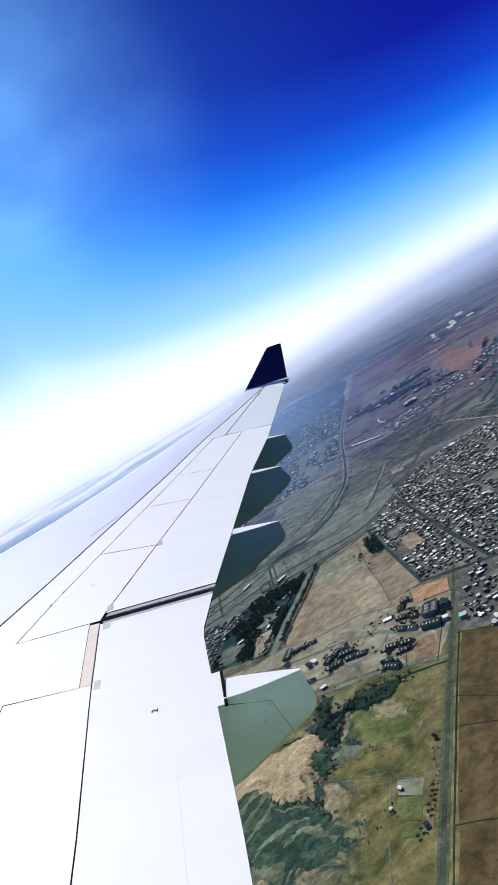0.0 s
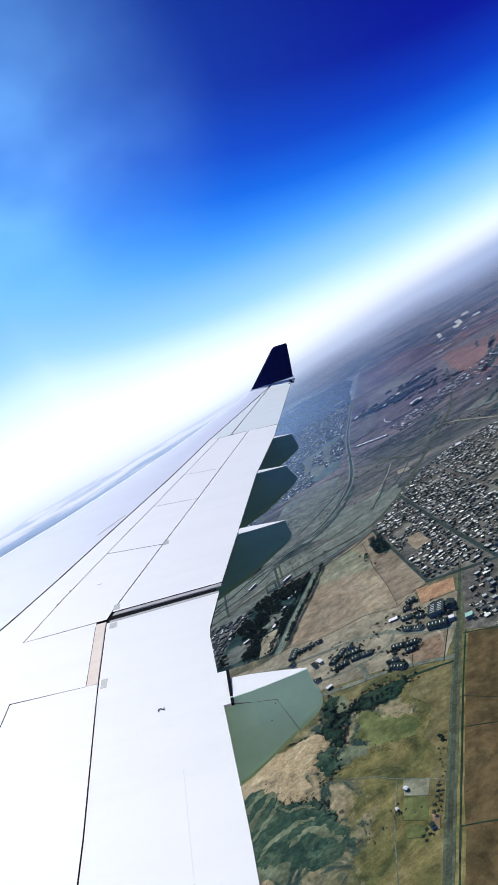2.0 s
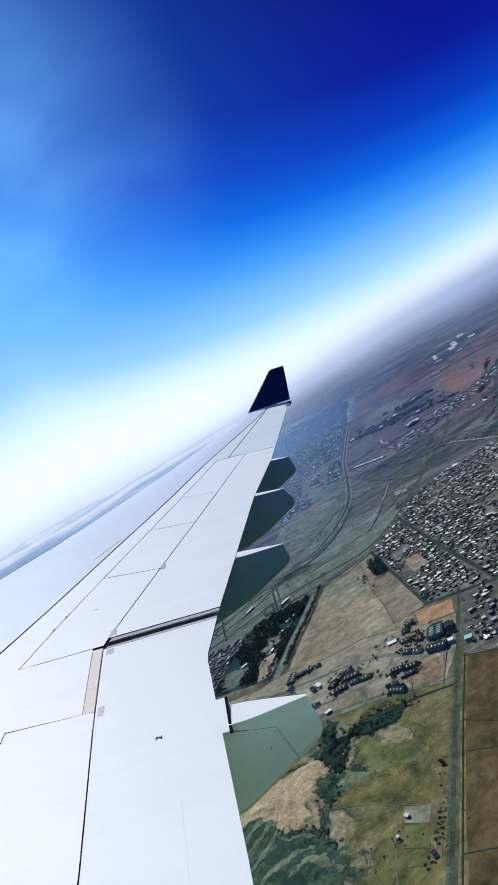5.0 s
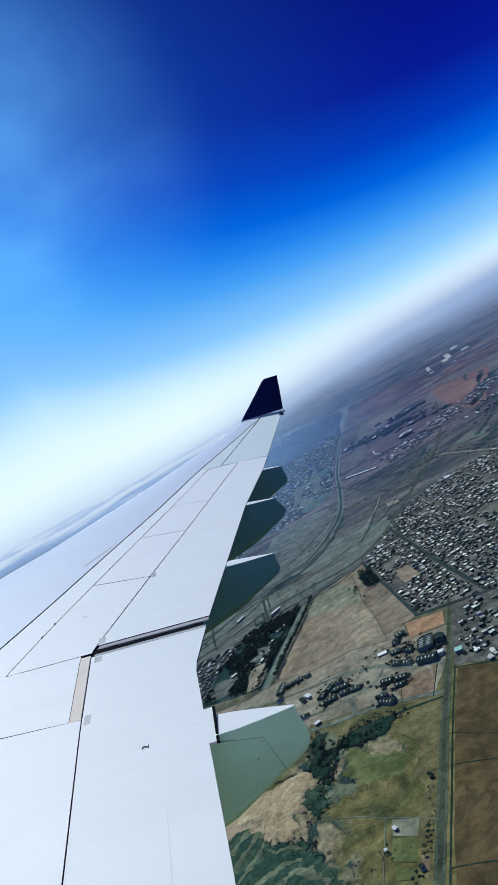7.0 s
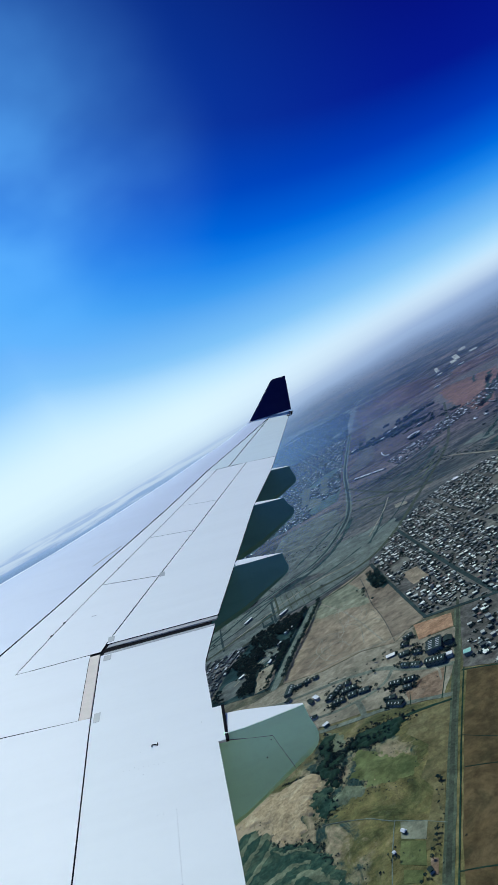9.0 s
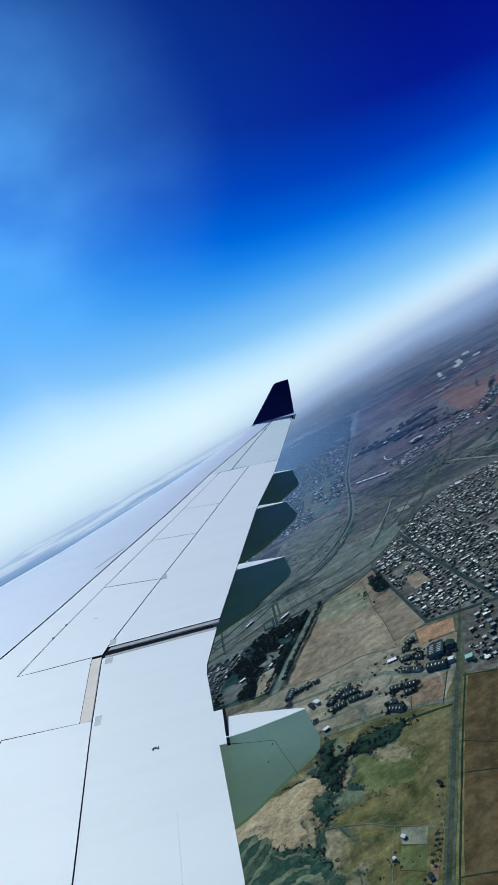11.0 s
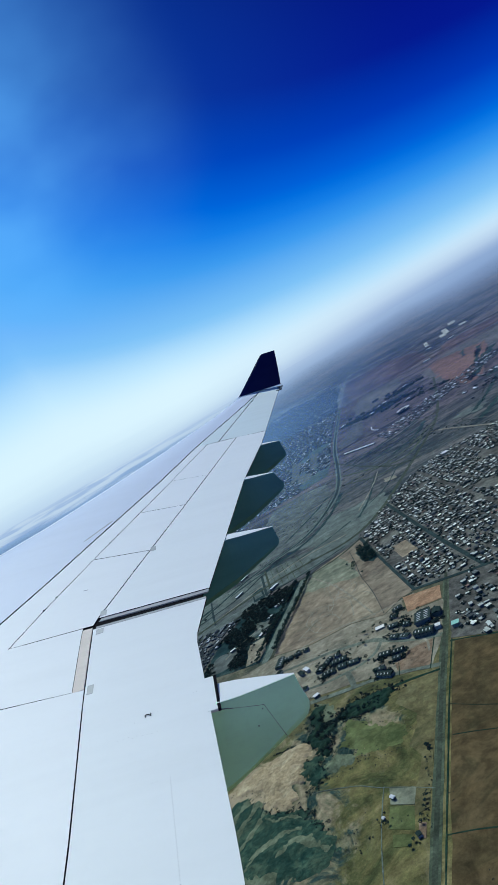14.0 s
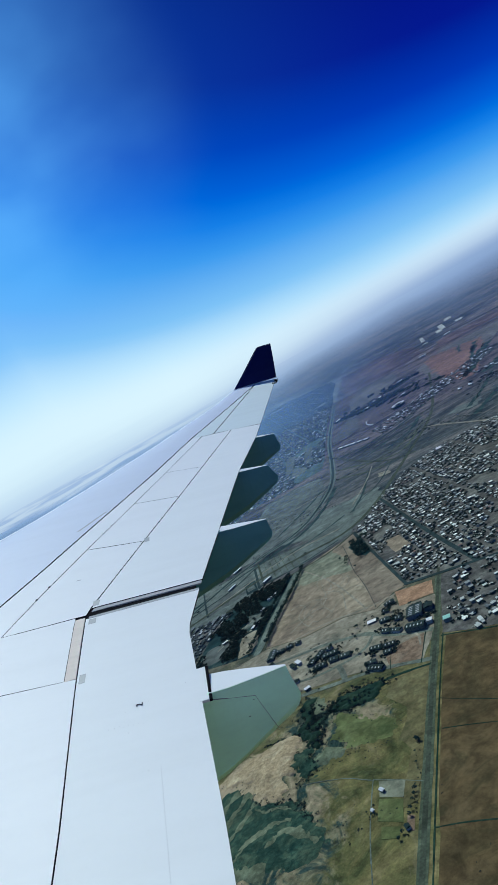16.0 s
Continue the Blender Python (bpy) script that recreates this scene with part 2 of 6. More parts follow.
TOWN_DIRT = earth("town_dirt", (0.084, 0.052, 0.052), (0.152, 0.093, 0.090), (0.268, 0.170, 0.155), 0.02, 0.12)
CITY_DIRT = earth("city_dirt", (0.060, 0.060, 0.070), (0.105, 0.100, 0.108), (0.185, 0.168, 0.170), 0.006, 0.05)
TAN = earth("tan_field", (0.268, 0.138, 0.106), (0.370, 0.190, 0.144), (0.460, 0.246, 0.184), 0.007, 0.06, cover=0.30)
FALLOW = earth("greenish_fallow", (0.200, 0.134, 0.104), (0.275, 0.182, 0.138), (0.350, 0.230, 0.174), 0.012, 0.07, cover=0.3)
TAN_DARK = earth("dark_tan_field", (0.215, 0.112, 0.090), (0.285, 0.147, 0.116), (0.355, 0.190, 0.148), 0.010, 0.06, cover=0.2)
DUN = earth("dun_field", (0.118, 0.086, 0.088), (0.166, 0.118, 0.116), (0.218, 0.158, 0.148), 0.006, 0.05, cover=0.2)
OLIVE = earth("olive_field", (0.100, 0.078, 0.032), (0.160, 0.117, 0.049), (0.226, 0.164, 0.076), 0.014, 0.10)
RUST = earth("rust_field", (0.076, 0.040, 0.020), (0.136, 0.062, 0.031), (0.198, 0.096, 0.053), 0.009, 0.07, (0.880, 0.528, 0.880), cover=0.55)
GREY_FIELD = earth("grey_field", (0.130, 0.098, 0.096), (0.184, 0.136, 0.130), (0.250, 0.182, 0.172), 0.012, 0.10, cover=0.15)
ORANGE = earth("orange_pitch", (0.40, 0.148, 0.092), (0.48, 0.184, 0.118), (0.54, 0.225, 0.15), 0.03, 0.2, cover=0.1)
ORANGE_EARTH = earth("reddish_earth", (0.22, 0.098, 0.070), (0.31, 0.138, 0.100), (0.38, 0.185, 0.14), 0.03, 0.15)
# this floor's dark colour holds the shade under the trees
SHADED_WOOD = earth("woodland_floor", (0.010, 0.022, 0.028), (0.026, 0.042, 0.048), (0.105, 0.102, 0.098), 0.020, 0.08)
SCRUB = earth("scrub", (0.018, 0.028, 0.034), (0.034, 0.046, 0.050), (0.085, 0.086, 0.084), 0.03, 0.12)
ROCK = earth("bare_rock", (0.38, 0.190, 0.122), (0.56, 0.278, 0.180), (0.66, 0.350, 0.240), 0.05, 0.25, cover=0.12)
RED_EARTH = earth("rust_red_earth", (0.165, 0.066, 0.070), (0.270, 0.100, 0.092), (0.370, 0.140, 0.120), 0.006, 0.05, (1.0, 0.5, 1.0), cover=0.45)
DITCH = earth("ditch", (0.010, 0.021, 0.017), (0.020, 0.032, 0.024), (0.046, 0.054, 0.036), 0.05, 0.3)
DUST = earth("school_dust", (0.245, 0.138, 0.110), (0.345, 0.194, 0.154), (0.435, 0.256, 0.204), 0.010, 0.08)
REDDISH = earth("red_plain", (0.100, 0.066, 0.078), (0.170, 0.102, 0.112), (0.236, 0.140, 0.142), 0.004, 0.03, (1.0, 0.5, 1.0))


def ground_material():
    m, t = material("open_land")
    co = node(t, "ShaderNodeNewGeometry").outputs["Position"]
    xyz = node(t, "ShaderNodeSeparateXYZ", {0: co})
    near_soil = ramp(t, noise_at(t, 0.012, 7, 0.66, None, 1.6), (0.34, (0.048, 0.060, 0.023)), (0.44, (0.102, 0.104, 0.040)), (0.53, (0.158, 0.142, 0.056)), (0.66, (0.238, 0.202, 0.094)))
    grain_way = node(t, "ShaderNodeMapping", {0: co, 2: (0, 0, radians(-48)), 3: (0.35, 1.0, 1.0)}).outputs[0]
    drift = node(t, "ShaderNodeTexNoise", {"Vector": grain_way, "Scale": 0.0065, "Detail": 8.0, "Roughness": 0.68, "Distortion": 0.8}).outputs[0]
    # far soils carry distance haze as a blue tint put into their colour
    hazed_tone = ramp(t, drift, (0.36, (0.007, 0.018, 0.024)), (0.43, (0.032, 0.048, 0.054)), (0.51, (0.080, 0.088, 0.086)), (0.60, (0.132, 0.130, 0.122)), (0.72, (0.225, 0.200, 0.178)))
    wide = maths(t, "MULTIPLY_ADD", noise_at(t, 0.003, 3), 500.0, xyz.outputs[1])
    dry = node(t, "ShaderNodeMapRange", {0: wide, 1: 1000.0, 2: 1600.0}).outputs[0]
    c = mix(t, dry, near_soil, hazed_tone)
    red_hazed_tone = ramp(t, drift, (0.36, (0.010, 0.015, 0.030)), (0.45, (0.068, 0.062, 0.078)), (0.55, (0.122, 0.096, 0.108)), (0.68, (0.188, 0.145, 0.142)))
    c = mix(t, node(t, "ShaderNodeMapRange", {0: wide, 1: 2350.0, 2: 2900.0}).outputs[0], c, red_hazed_tone)
    c = mix(t, 1.0, c, ramp(t, noise_at(t, 0.05, 6, 0.74), (0.34, 0.52), (0.68, 1.36)), "MULTIPLY")
    c = mix(t, 1.0, c, ramp(t, noise_at(t, 0.45, 4, 0.7), (0.34, 0.80), (0.68, 1.14)), "MULTIPLY")
    blotch_way = node(t, "ShaderNodeMapping", {0: co, 2: (0, 0, radians(-52)), 3: (0.30, 1.0, 1.0)}).outputs[0]
    blotch = node(t, "ShaderNodeTexNoise", {"Vector": blotch_way, "Scale": 0.024, "Detail": 7.0, "Roughness": 0.66, "Distortion": 0.5}).outputs[0]
    c = mix(t, maths(t, "MULTIPLY", ramp(t, blotch, (0.53, 0.0), (0.61, 0.72)), dry), c, (0.018, 0.026, 0.034))
    c = mix(t, maths(t, "MULTIPLY", ramp(t, blotch, (0.36, 0.45), (0.43, 0.0)), dry), c, (0.235, 0.195, 0.165))
    tuft = ramp(t, noise_at(t, 0.03, 6, 0.72, None, 0.6), (0.60, 0.0), (0.70, 0.38))
    c = mix(t, tuft, c, (0.045, 0.05, 0.03))
    pale = ramp(t, noise_at(t, 0.018, 6, 0.66, (1.0, 0.4, 1.0), 2.0), (0.58, 0.0), (0.74, 0.4))
    c = mix(t, pale, c, (0.26, 0.22, 0.165))
    # gullied hillocks below the school road: dark scrub in the gullies, pale rock on the ribs
    def spot(x, y, rx, ry, edge_):
        d = node(t, "ShaderNodeVectorMath", {0: co, 1: (x, y, 0)}, op="SUBTRACT").outputs[0]
        d = node(t, "ShaderNodeVectorMath", {0: d, 1: (1 / rx, 1 / ry, 0)}, op="MULTIPLY").outputs[0]
        d = node(t, "ShaderNodeVectorMath", {0: d}, op="LENGTH").outputs["Value"]
        d = maths(t, "ADD", d, maths(t, "MULTIPLY_ADD", noise_at(t, 0.022, 6, 0.7, None, 1.5), edge_, -0.5 * edge_))
        return node(t, "ShaderNodeMapRange", {0: d, 1: 1.0, 2: 0.75}).outputs[0]
    wind = noise_at(t, 0.026, 6, 0.6, (1.0, 0.7, 1.0), 0.9)
    gully = ramp(t, wind, (0.34, (0.085, 0.100, 0.062)), (0.41, (0.018, 0.040, 0.036)), (0.45, (0.034, 0.058, 0.048)), (0.49, (0.150, 0.145, 0.085)), (0.57, (0.26, 0.215, 0.135)), (0.66, (0.120, 0.128, 0.072)))
    gully = mix(t, 1.0, gully, ramp(t, noise_at(t, 0.10, 5, 0.7), (0.34, 0.55), (0.68, 1.40)), "MULTIPLY")
    c = mix(t, maths(t, "MAXIMUM", spot(-190, 640, 95, 150, 1.6), spot(-95, 770, 90, 70, 1.8)), c, gully)
    stone = ramp(t, noise_at(t, 0.045, 6, 0.6, None, 0.4), (0.34, (0.05, 0.058, 0.038)), (0.39, (0.26, 0.205, 0.13)), (0.52, (0.42, 0.335, 0.215)), (0.66, (0.34, 0.26, 0.175)))
    c = mix(t, maths(t, "MULTIPLY", spot(-185, 765, 55, 45, 3.2), 0.75), c, stone)
    c = mix(t, maths(t, "MULTIPLY", maths(t, "MAXIMUM", spot(-107, 818, 16, 42, 2.0), spot(-48, 806, 44, 18, 2.0)), 0.8), c, (0.014, 0.030, 0.028))
    finish(t, c, 0.95, bump=noise_at(t, 0.05, 6, 0.7), strength=0.7, distance=4.0, spec=0.08)
    return m


GROUND = ground_material()


# ---- mesh helpers ----
def mesh_of(name, verts, faces, mats, face_mats=None, smooth=False):
    me = bpy.data.meshes.new(name)
    me.from_pydata([tuple(v) for v in verts], [], faces)
    for mt in (mats if isinstance(mats, (list, tuple)) else [mats]):
        me.materials.append(mt)
    if face_mats:
        me.polygons.foreach_set("material_index", face_mats)
    if smooth:
        me.polygons.foreach_set("use_smooth", [True] * len(me.polygons))
    me.update()
    return me


def part(name, data, parent, label="", at=None):
    ob = new(name, data)
    ob.parent = parent
    if at is not None:
        ob.matrix_basis = at
    return tagged(ob, label)


def holder(name, m=None):
    ob = new(name)
    ob.empty_display_size = 0.5
    if m is not None:
        ob.matrix_basis = m
    return ob


def relief(x, y):
    """Height of the land: flat plain, with gullied hillocks below the school road."""
    d = math.hypot((x + 110) / 130.0, (y - 735) / 115.0)
    if d >= 1.0:
        return 0.0
    k = (1 - d * d) ** 2
    n = noise.fractal(Vector((x * 0.02, y * 0.02, 3.0)), 0.9, 2.1, 4)
    r = 1.0 - abs(noise.noise(Vector((x * 0.035 + 0.6 * n, y * 0.022, 9.0)))) * 2.2
    return k * (1.5 + 2.6 * n + 2.8 * r)


def dense(points, step, closed=False):
    out = []
    pts = [Vector((p[0], p[1])) for p in points]
    for a, b in zip(pts, pts[1:] + (pts[:1] if closed else [])):
        n = max(1, int((b - a).length / step))
        out += [a.lerp(b, i / n) for i in range(n)]
    return out if closed else out + [pts[-1]]


def rounded(points, turns=2):
    pts = [Vector((p[0], p[1])) for p in points]
    for _ in range(turns):
        out = [pts[0]]
        for a, b in zip(pts, pts[1:]):
            out += [a.lerp(b, 0.25), a.lerp(b, 0.75)]
        pts = out + [pts[-1]]
    return pts


def field(name, points, z, mat, label, category="field", ragged=2.0, step=12.0):
    """A patch of land with a slightly uneven rim, raised a little over what lies under it."""
    rim = dense(points, step, True)
    mid = sum(rim, Vector((0, 0))) / len(rim)
    top = []
    for p in rim:
        j = noise.noise(Vector((p.x * 0.05, p.y * 0.05, z * 7))) * ragged
        q = p + (p - mid).normalized() * j
        top.append(Vector((q.x, q.y, z + relief(q.x, q.y))))
    bm = bmesh.new()
    vs = [bm.verts.new(v) for v in top]
    f = bm.faces.new(vs)
    bmesh.ops.triangulate(bm, faces=[f])
    bmesh.ops.recalc_face_normals(bm, faces=bm.faces[:])
    if sum(fc.normal.z for fc in bm.faces) < 0:
        bmesh.ops.reverse_faces(bm, faces=bm.faces[:])
    low = [bm.verts.new(v - Vector((0, 0, z + 0.6))) for v in top]
    n = len(vs)
    for i in range(n):
        bm.faces.new((vs[i], low[i], low[(i + 1) % n], vs[(i + 1) % n]))
    me = bpy.data.meshes.new(name)
    bm.to_mesh(me)
    bm.free()
    me.materials.append(mat)
    return tagged(new(name, me), label, category, kind="structure")


def ribbon(name, points, width, z, mat, label, category="road", wobble=0.0, smooth=2):
    pts = dense(rounded(points, smooth), 10.0)
    verts, faces = [], []
    for i, p in enumerate(pts):
        d = (pts[min(i + 1, len(pts) - 1)] - pts[max(i - 1, 0)]).normalized()
        s = Vector((d.y, -d.x)) * width / 2
        w = 1 + wobble * noise.noise(Vector((p.x * 0.06, p.y * 0.06, z)))
        zz = z + relief(p.x, p.y)
        a, b = p - s * w, p + s * w
        verts += [(a.x, a.y, zz - z - 0.3), (a.x, a.y, zz), (b.x, b.y, zz), (b.x, b.y, zz - z - 0.3)]
        if i:
            k = 4 * i
            faces += [(k - 4 + j, k - 3 + j, k + 1 + j, k + j) for j in range(3)]
    return tagged(new(name, mesh_of(name, verts, [f[::-1] for f in faces], mat)), label, category, kind="structure")


def inside(x, y, poly):
    hit = False
    for (ax, ay), (bx, by) in zip(poly, poly[1:] + poly[:1]):
        if (ay > y) != (by > y) and x < (bx - ax) * (y - ay) / (by - ay) + ax:
            hit = not hit
    return hit


# ---- the land ----
def land():
    fine_x = list(range(-330, 151, 6))
    fine_y = list(range(480, 901, 6))
    xs = [-4950, -3600, -2400, -1500, -900, -600, -450] + fine_x + [260, 420, 700, 1200, 2000, 3200, 4950]
    ys = [-4950, -2500, -1000, -300, 100, 350] + fine_y + [980, 1150, 1400, 1800, 2400, 3200, 4100, 4950]
    verts = [(x, y, relief(x, y)) for y in ys for x in xs]
    w = len(xs)
    faces = [(j * w + i, j * w + i + 1, (j + 1) * w + i + 1, (j + 1) * w + i) for j in range(len(ys) - 1) for i in range(w - 1)]
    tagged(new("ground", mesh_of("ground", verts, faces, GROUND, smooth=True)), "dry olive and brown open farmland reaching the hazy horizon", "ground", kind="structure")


land()


RIM = 4520.0


def far(x, y, nearer=1.0):
    """Where a place out on the plain shows on the rim: along its line of sight, with the scale it has there."""
    r = math.hypot(x, y)
    k = (min(1.0, (RIM + 420.0) / (r + 420.0)) if r > RIM else 1.0) * nearer
    return Vector((x * k, y * k, 400.0 * (1.0 - k))), k


def cone(name, mat, scale, label, category, kind):
    """A ring that leans outwards, so that it throws no shade inwards."""
    n, rows = 96, (-2.0, 401.0)
    verts, faces = [], []
    for i in range(n):
        a = math.tau * i / n
        for z in rows:
            r = (RIM + 420.0 * z / 400.0) * scale
            verts.append((r * math.sin(a), r * math.cos(a), 400.0 + (z - 400.0) * scale))
    for i in range(n):
        k, l = 2 * i, 2 * ((i + 1) % n)
        faces.append((k, k + 1, l + 1, l))
    return tagged(new(name, mesh_of(name, verts, faces, mat)), label, category, kind=kind)


def rim_height(t):
    xyz = node(t, "ShaderNodeSeparateXYZ", {0: node(t, "ShaderNodeNewGeometry").outputs["Position"]})
    return xyz, node(t, "ShaderNodeMapRange", {0: xyz.outputs[2], 1: 0.0, 2: 400.0}).outputs[0]


def far_glow_soil(name, stops, patch=0.0011, low=0.42, high=1.45):
    """Glowing soil of the far plain, sunlight and haze put into its colour; each height on the rim stands for a
    distance out on it.
    """
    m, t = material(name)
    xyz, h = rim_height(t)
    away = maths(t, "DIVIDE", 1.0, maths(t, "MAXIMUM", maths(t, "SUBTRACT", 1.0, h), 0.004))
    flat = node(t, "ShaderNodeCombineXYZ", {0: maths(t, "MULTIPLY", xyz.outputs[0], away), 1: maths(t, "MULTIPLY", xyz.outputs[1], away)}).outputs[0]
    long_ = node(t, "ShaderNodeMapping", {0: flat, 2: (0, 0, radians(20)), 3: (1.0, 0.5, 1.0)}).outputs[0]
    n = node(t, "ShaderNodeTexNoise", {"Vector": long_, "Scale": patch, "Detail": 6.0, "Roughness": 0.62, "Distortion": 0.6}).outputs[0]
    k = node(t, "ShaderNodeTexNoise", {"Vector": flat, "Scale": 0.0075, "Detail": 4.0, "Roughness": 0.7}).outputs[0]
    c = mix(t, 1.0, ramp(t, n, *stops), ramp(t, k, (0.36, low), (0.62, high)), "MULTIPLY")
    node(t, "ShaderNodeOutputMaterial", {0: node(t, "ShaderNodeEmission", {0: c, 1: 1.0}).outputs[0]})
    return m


# these far colours emit; their purple-blue cast is distance haze painted in
FAR_PLAIN = far_glow_soil("far_plain", ((0.34, (0.024, 0.034, 0.062)), (0.45, (0.070, 0.074, 0.102)), (0.56, (0.128, 0.108, 0.128)), (0.68, (0.205, 0.162, 0.168))))
FAR_RED = far_glow_soil("far_red_plain", ((0.36, (0.056, 0.050, 0.074)), (0.50, (0.112, 0.082, 0.098)), (0.66, (0.172, 0.118, 0.124))), 0.0016, 0.6, 1.3)
FAR_DARK = far_glow_soil("far_scrub", ((0.36, (0.020, 0.030, 0.050)), (0.60, (0.050, 0.056, 0.070))), 0.003, 0.6, 1.4)
FAR_ROAD = far_glow_soil("far_road", ((0.40, (0.12, 0.13, 0.16)), (0.60, (0.20, 0.20, 0.22))), 0.004, 0.9, 1.1)
FAR_WHITE = far_glow_soil("far_white_roofs", ((0.40, (0.34, 0.35, 0.38)), (0.60, (0.58, 0.58, 0.60))), 0.02, 0.5, 1.2)
FAR_CITY = far_glow_soil("far_city", ((0.36, (0.040, 0.060, 0.095)), (0.47, (0.13, 0.16, 0.21)), (0.56, (0.24, 0.27, 0.33)), (0.64, (0.42, 0.45, 0.52))), 0.016, 0.55, 1.4)
cone("backdrop", FAR_PLAIN, 1.0, "glowing backdrop of the far dry plain, haze tint in its colour", "backdrop", "structure")


def haze_glow():
    """A glowing see-through shell painted as haze over the far plain, thickening to the horizon."""
    m, t = material("haze_glow")
    xyz, h = rim_height(t)
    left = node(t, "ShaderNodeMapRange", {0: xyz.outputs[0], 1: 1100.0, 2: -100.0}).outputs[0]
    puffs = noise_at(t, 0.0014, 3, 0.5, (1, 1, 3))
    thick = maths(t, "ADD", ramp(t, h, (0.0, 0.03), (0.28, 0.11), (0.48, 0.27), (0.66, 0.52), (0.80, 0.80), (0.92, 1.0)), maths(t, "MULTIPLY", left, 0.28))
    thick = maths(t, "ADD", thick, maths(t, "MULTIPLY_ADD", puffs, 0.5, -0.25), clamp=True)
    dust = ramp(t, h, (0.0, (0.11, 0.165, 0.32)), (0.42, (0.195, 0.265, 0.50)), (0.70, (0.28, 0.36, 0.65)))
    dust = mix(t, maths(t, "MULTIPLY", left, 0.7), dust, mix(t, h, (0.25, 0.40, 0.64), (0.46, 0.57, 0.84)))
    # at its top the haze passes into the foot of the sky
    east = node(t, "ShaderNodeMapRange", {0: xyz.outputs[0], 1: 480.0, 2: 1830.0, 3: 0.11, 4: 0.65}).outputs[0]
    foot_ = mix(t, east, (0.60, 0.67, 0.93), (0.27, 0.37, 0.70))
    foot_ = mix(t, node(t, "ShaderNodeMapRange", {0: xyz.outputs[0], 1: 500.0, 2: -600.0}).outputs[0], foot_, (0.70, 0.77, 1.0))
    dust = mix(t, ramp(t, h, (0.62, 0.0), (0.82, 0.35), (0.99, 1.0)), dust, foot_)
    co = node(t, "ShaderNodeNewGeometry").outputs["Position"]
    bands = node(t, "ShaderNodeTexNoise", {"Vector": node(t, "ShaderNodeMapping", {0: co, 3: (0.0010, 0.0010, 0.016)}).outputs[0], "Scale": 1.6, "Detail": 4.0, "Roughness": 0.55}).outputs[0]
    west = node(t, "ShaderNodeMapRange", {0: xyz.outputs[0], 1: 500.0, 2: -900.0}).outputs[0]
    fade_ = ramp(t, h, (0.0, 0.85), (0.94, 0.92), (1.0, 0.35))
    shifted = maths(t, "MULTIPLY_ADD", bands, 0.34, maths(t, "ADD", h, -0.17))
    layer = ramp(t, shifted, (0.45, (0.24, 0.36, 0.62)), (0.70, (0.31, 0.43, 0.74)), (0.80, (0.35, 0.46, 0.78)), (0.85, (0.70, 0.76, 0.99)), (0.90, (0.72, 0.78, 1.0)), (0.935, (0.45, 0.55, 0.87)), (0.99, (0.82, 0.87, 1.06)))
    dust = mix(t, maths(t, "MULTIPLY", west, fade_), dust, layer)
    # the haze colour is emitted, so the shell shines without any lamp
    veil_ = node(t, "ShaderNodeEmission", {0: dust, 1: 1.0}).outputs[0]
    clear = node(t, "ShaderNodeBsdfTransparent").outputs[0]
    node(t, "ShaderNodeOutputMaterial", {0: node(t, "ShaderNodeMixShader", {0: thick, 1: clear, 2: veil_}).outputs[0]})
    cone("horizon_haze_glow", m, 0.975, "glowing shell painted as blue haze before the far horizon", "haze", "stuff")


haze_glow()


def far_field(name, points, mat, label, ragged=60.0, nearer=0.996, category="field"):
    """A patch of the far plain."""
    rim = dense(points, 90.0, True)
    mid = sum(rim, Vector((0, 0))) / len(rim)
    verts = [far(mid.x, mid.y, nearer)[0]]
    for ring in (0.5, 1.0):
        for p in rim:
            q = p + (p - mid).normalized() * (ragged * noise.noise(Vector((p.x * 0.006, p.y * 0.006, 2.0))))
            q = mid.lerp(q, ring)
            verts.append(far(q.x, q.y, nearer)[0])
    n = len(rim)
    faces = [(0, 1 + i, 1 + (i + 1) % n) for i in range(n)] + [(1 + i, 1 + n + i, 1 + n + (i + 1) % n, 1 + (i + 1) % n) for i in range(n)]
    return tagged(new(name, mesh_of(name, verts, faces, mat)), label, category, kind="structure")


def far_ribbon(name, points, width, mat, label, category="road", nearer=0.993, wobble=0.0):
    pts = dense(rounded(points, 2), 60.0)
    verts, faces = [], []
    for i, p in enumerate(pts):
        d = (pts[min(i + 1, len(pts) - 1)] - pts[max(i - 1, 0)]).normalized()
        w = width / 2 * (1 + wobble * noise.noise(Vector((p.x * 0.012, p.y * 0.012, 5.0))))
        for q in (p - Vector((d.y, -d.x)) * w, p + Vector((d.y, -d.x)) * w):
            verts.append(far(q.x, q.y, nearer)[0])
        if i:
            faces.append((2 * i - 2, 2 * i - 1, 2 * i + 1, 2 * i))
    return tagged(new(name, mesh_of(name, verts, faces, mat)), label, category, kind="structure")


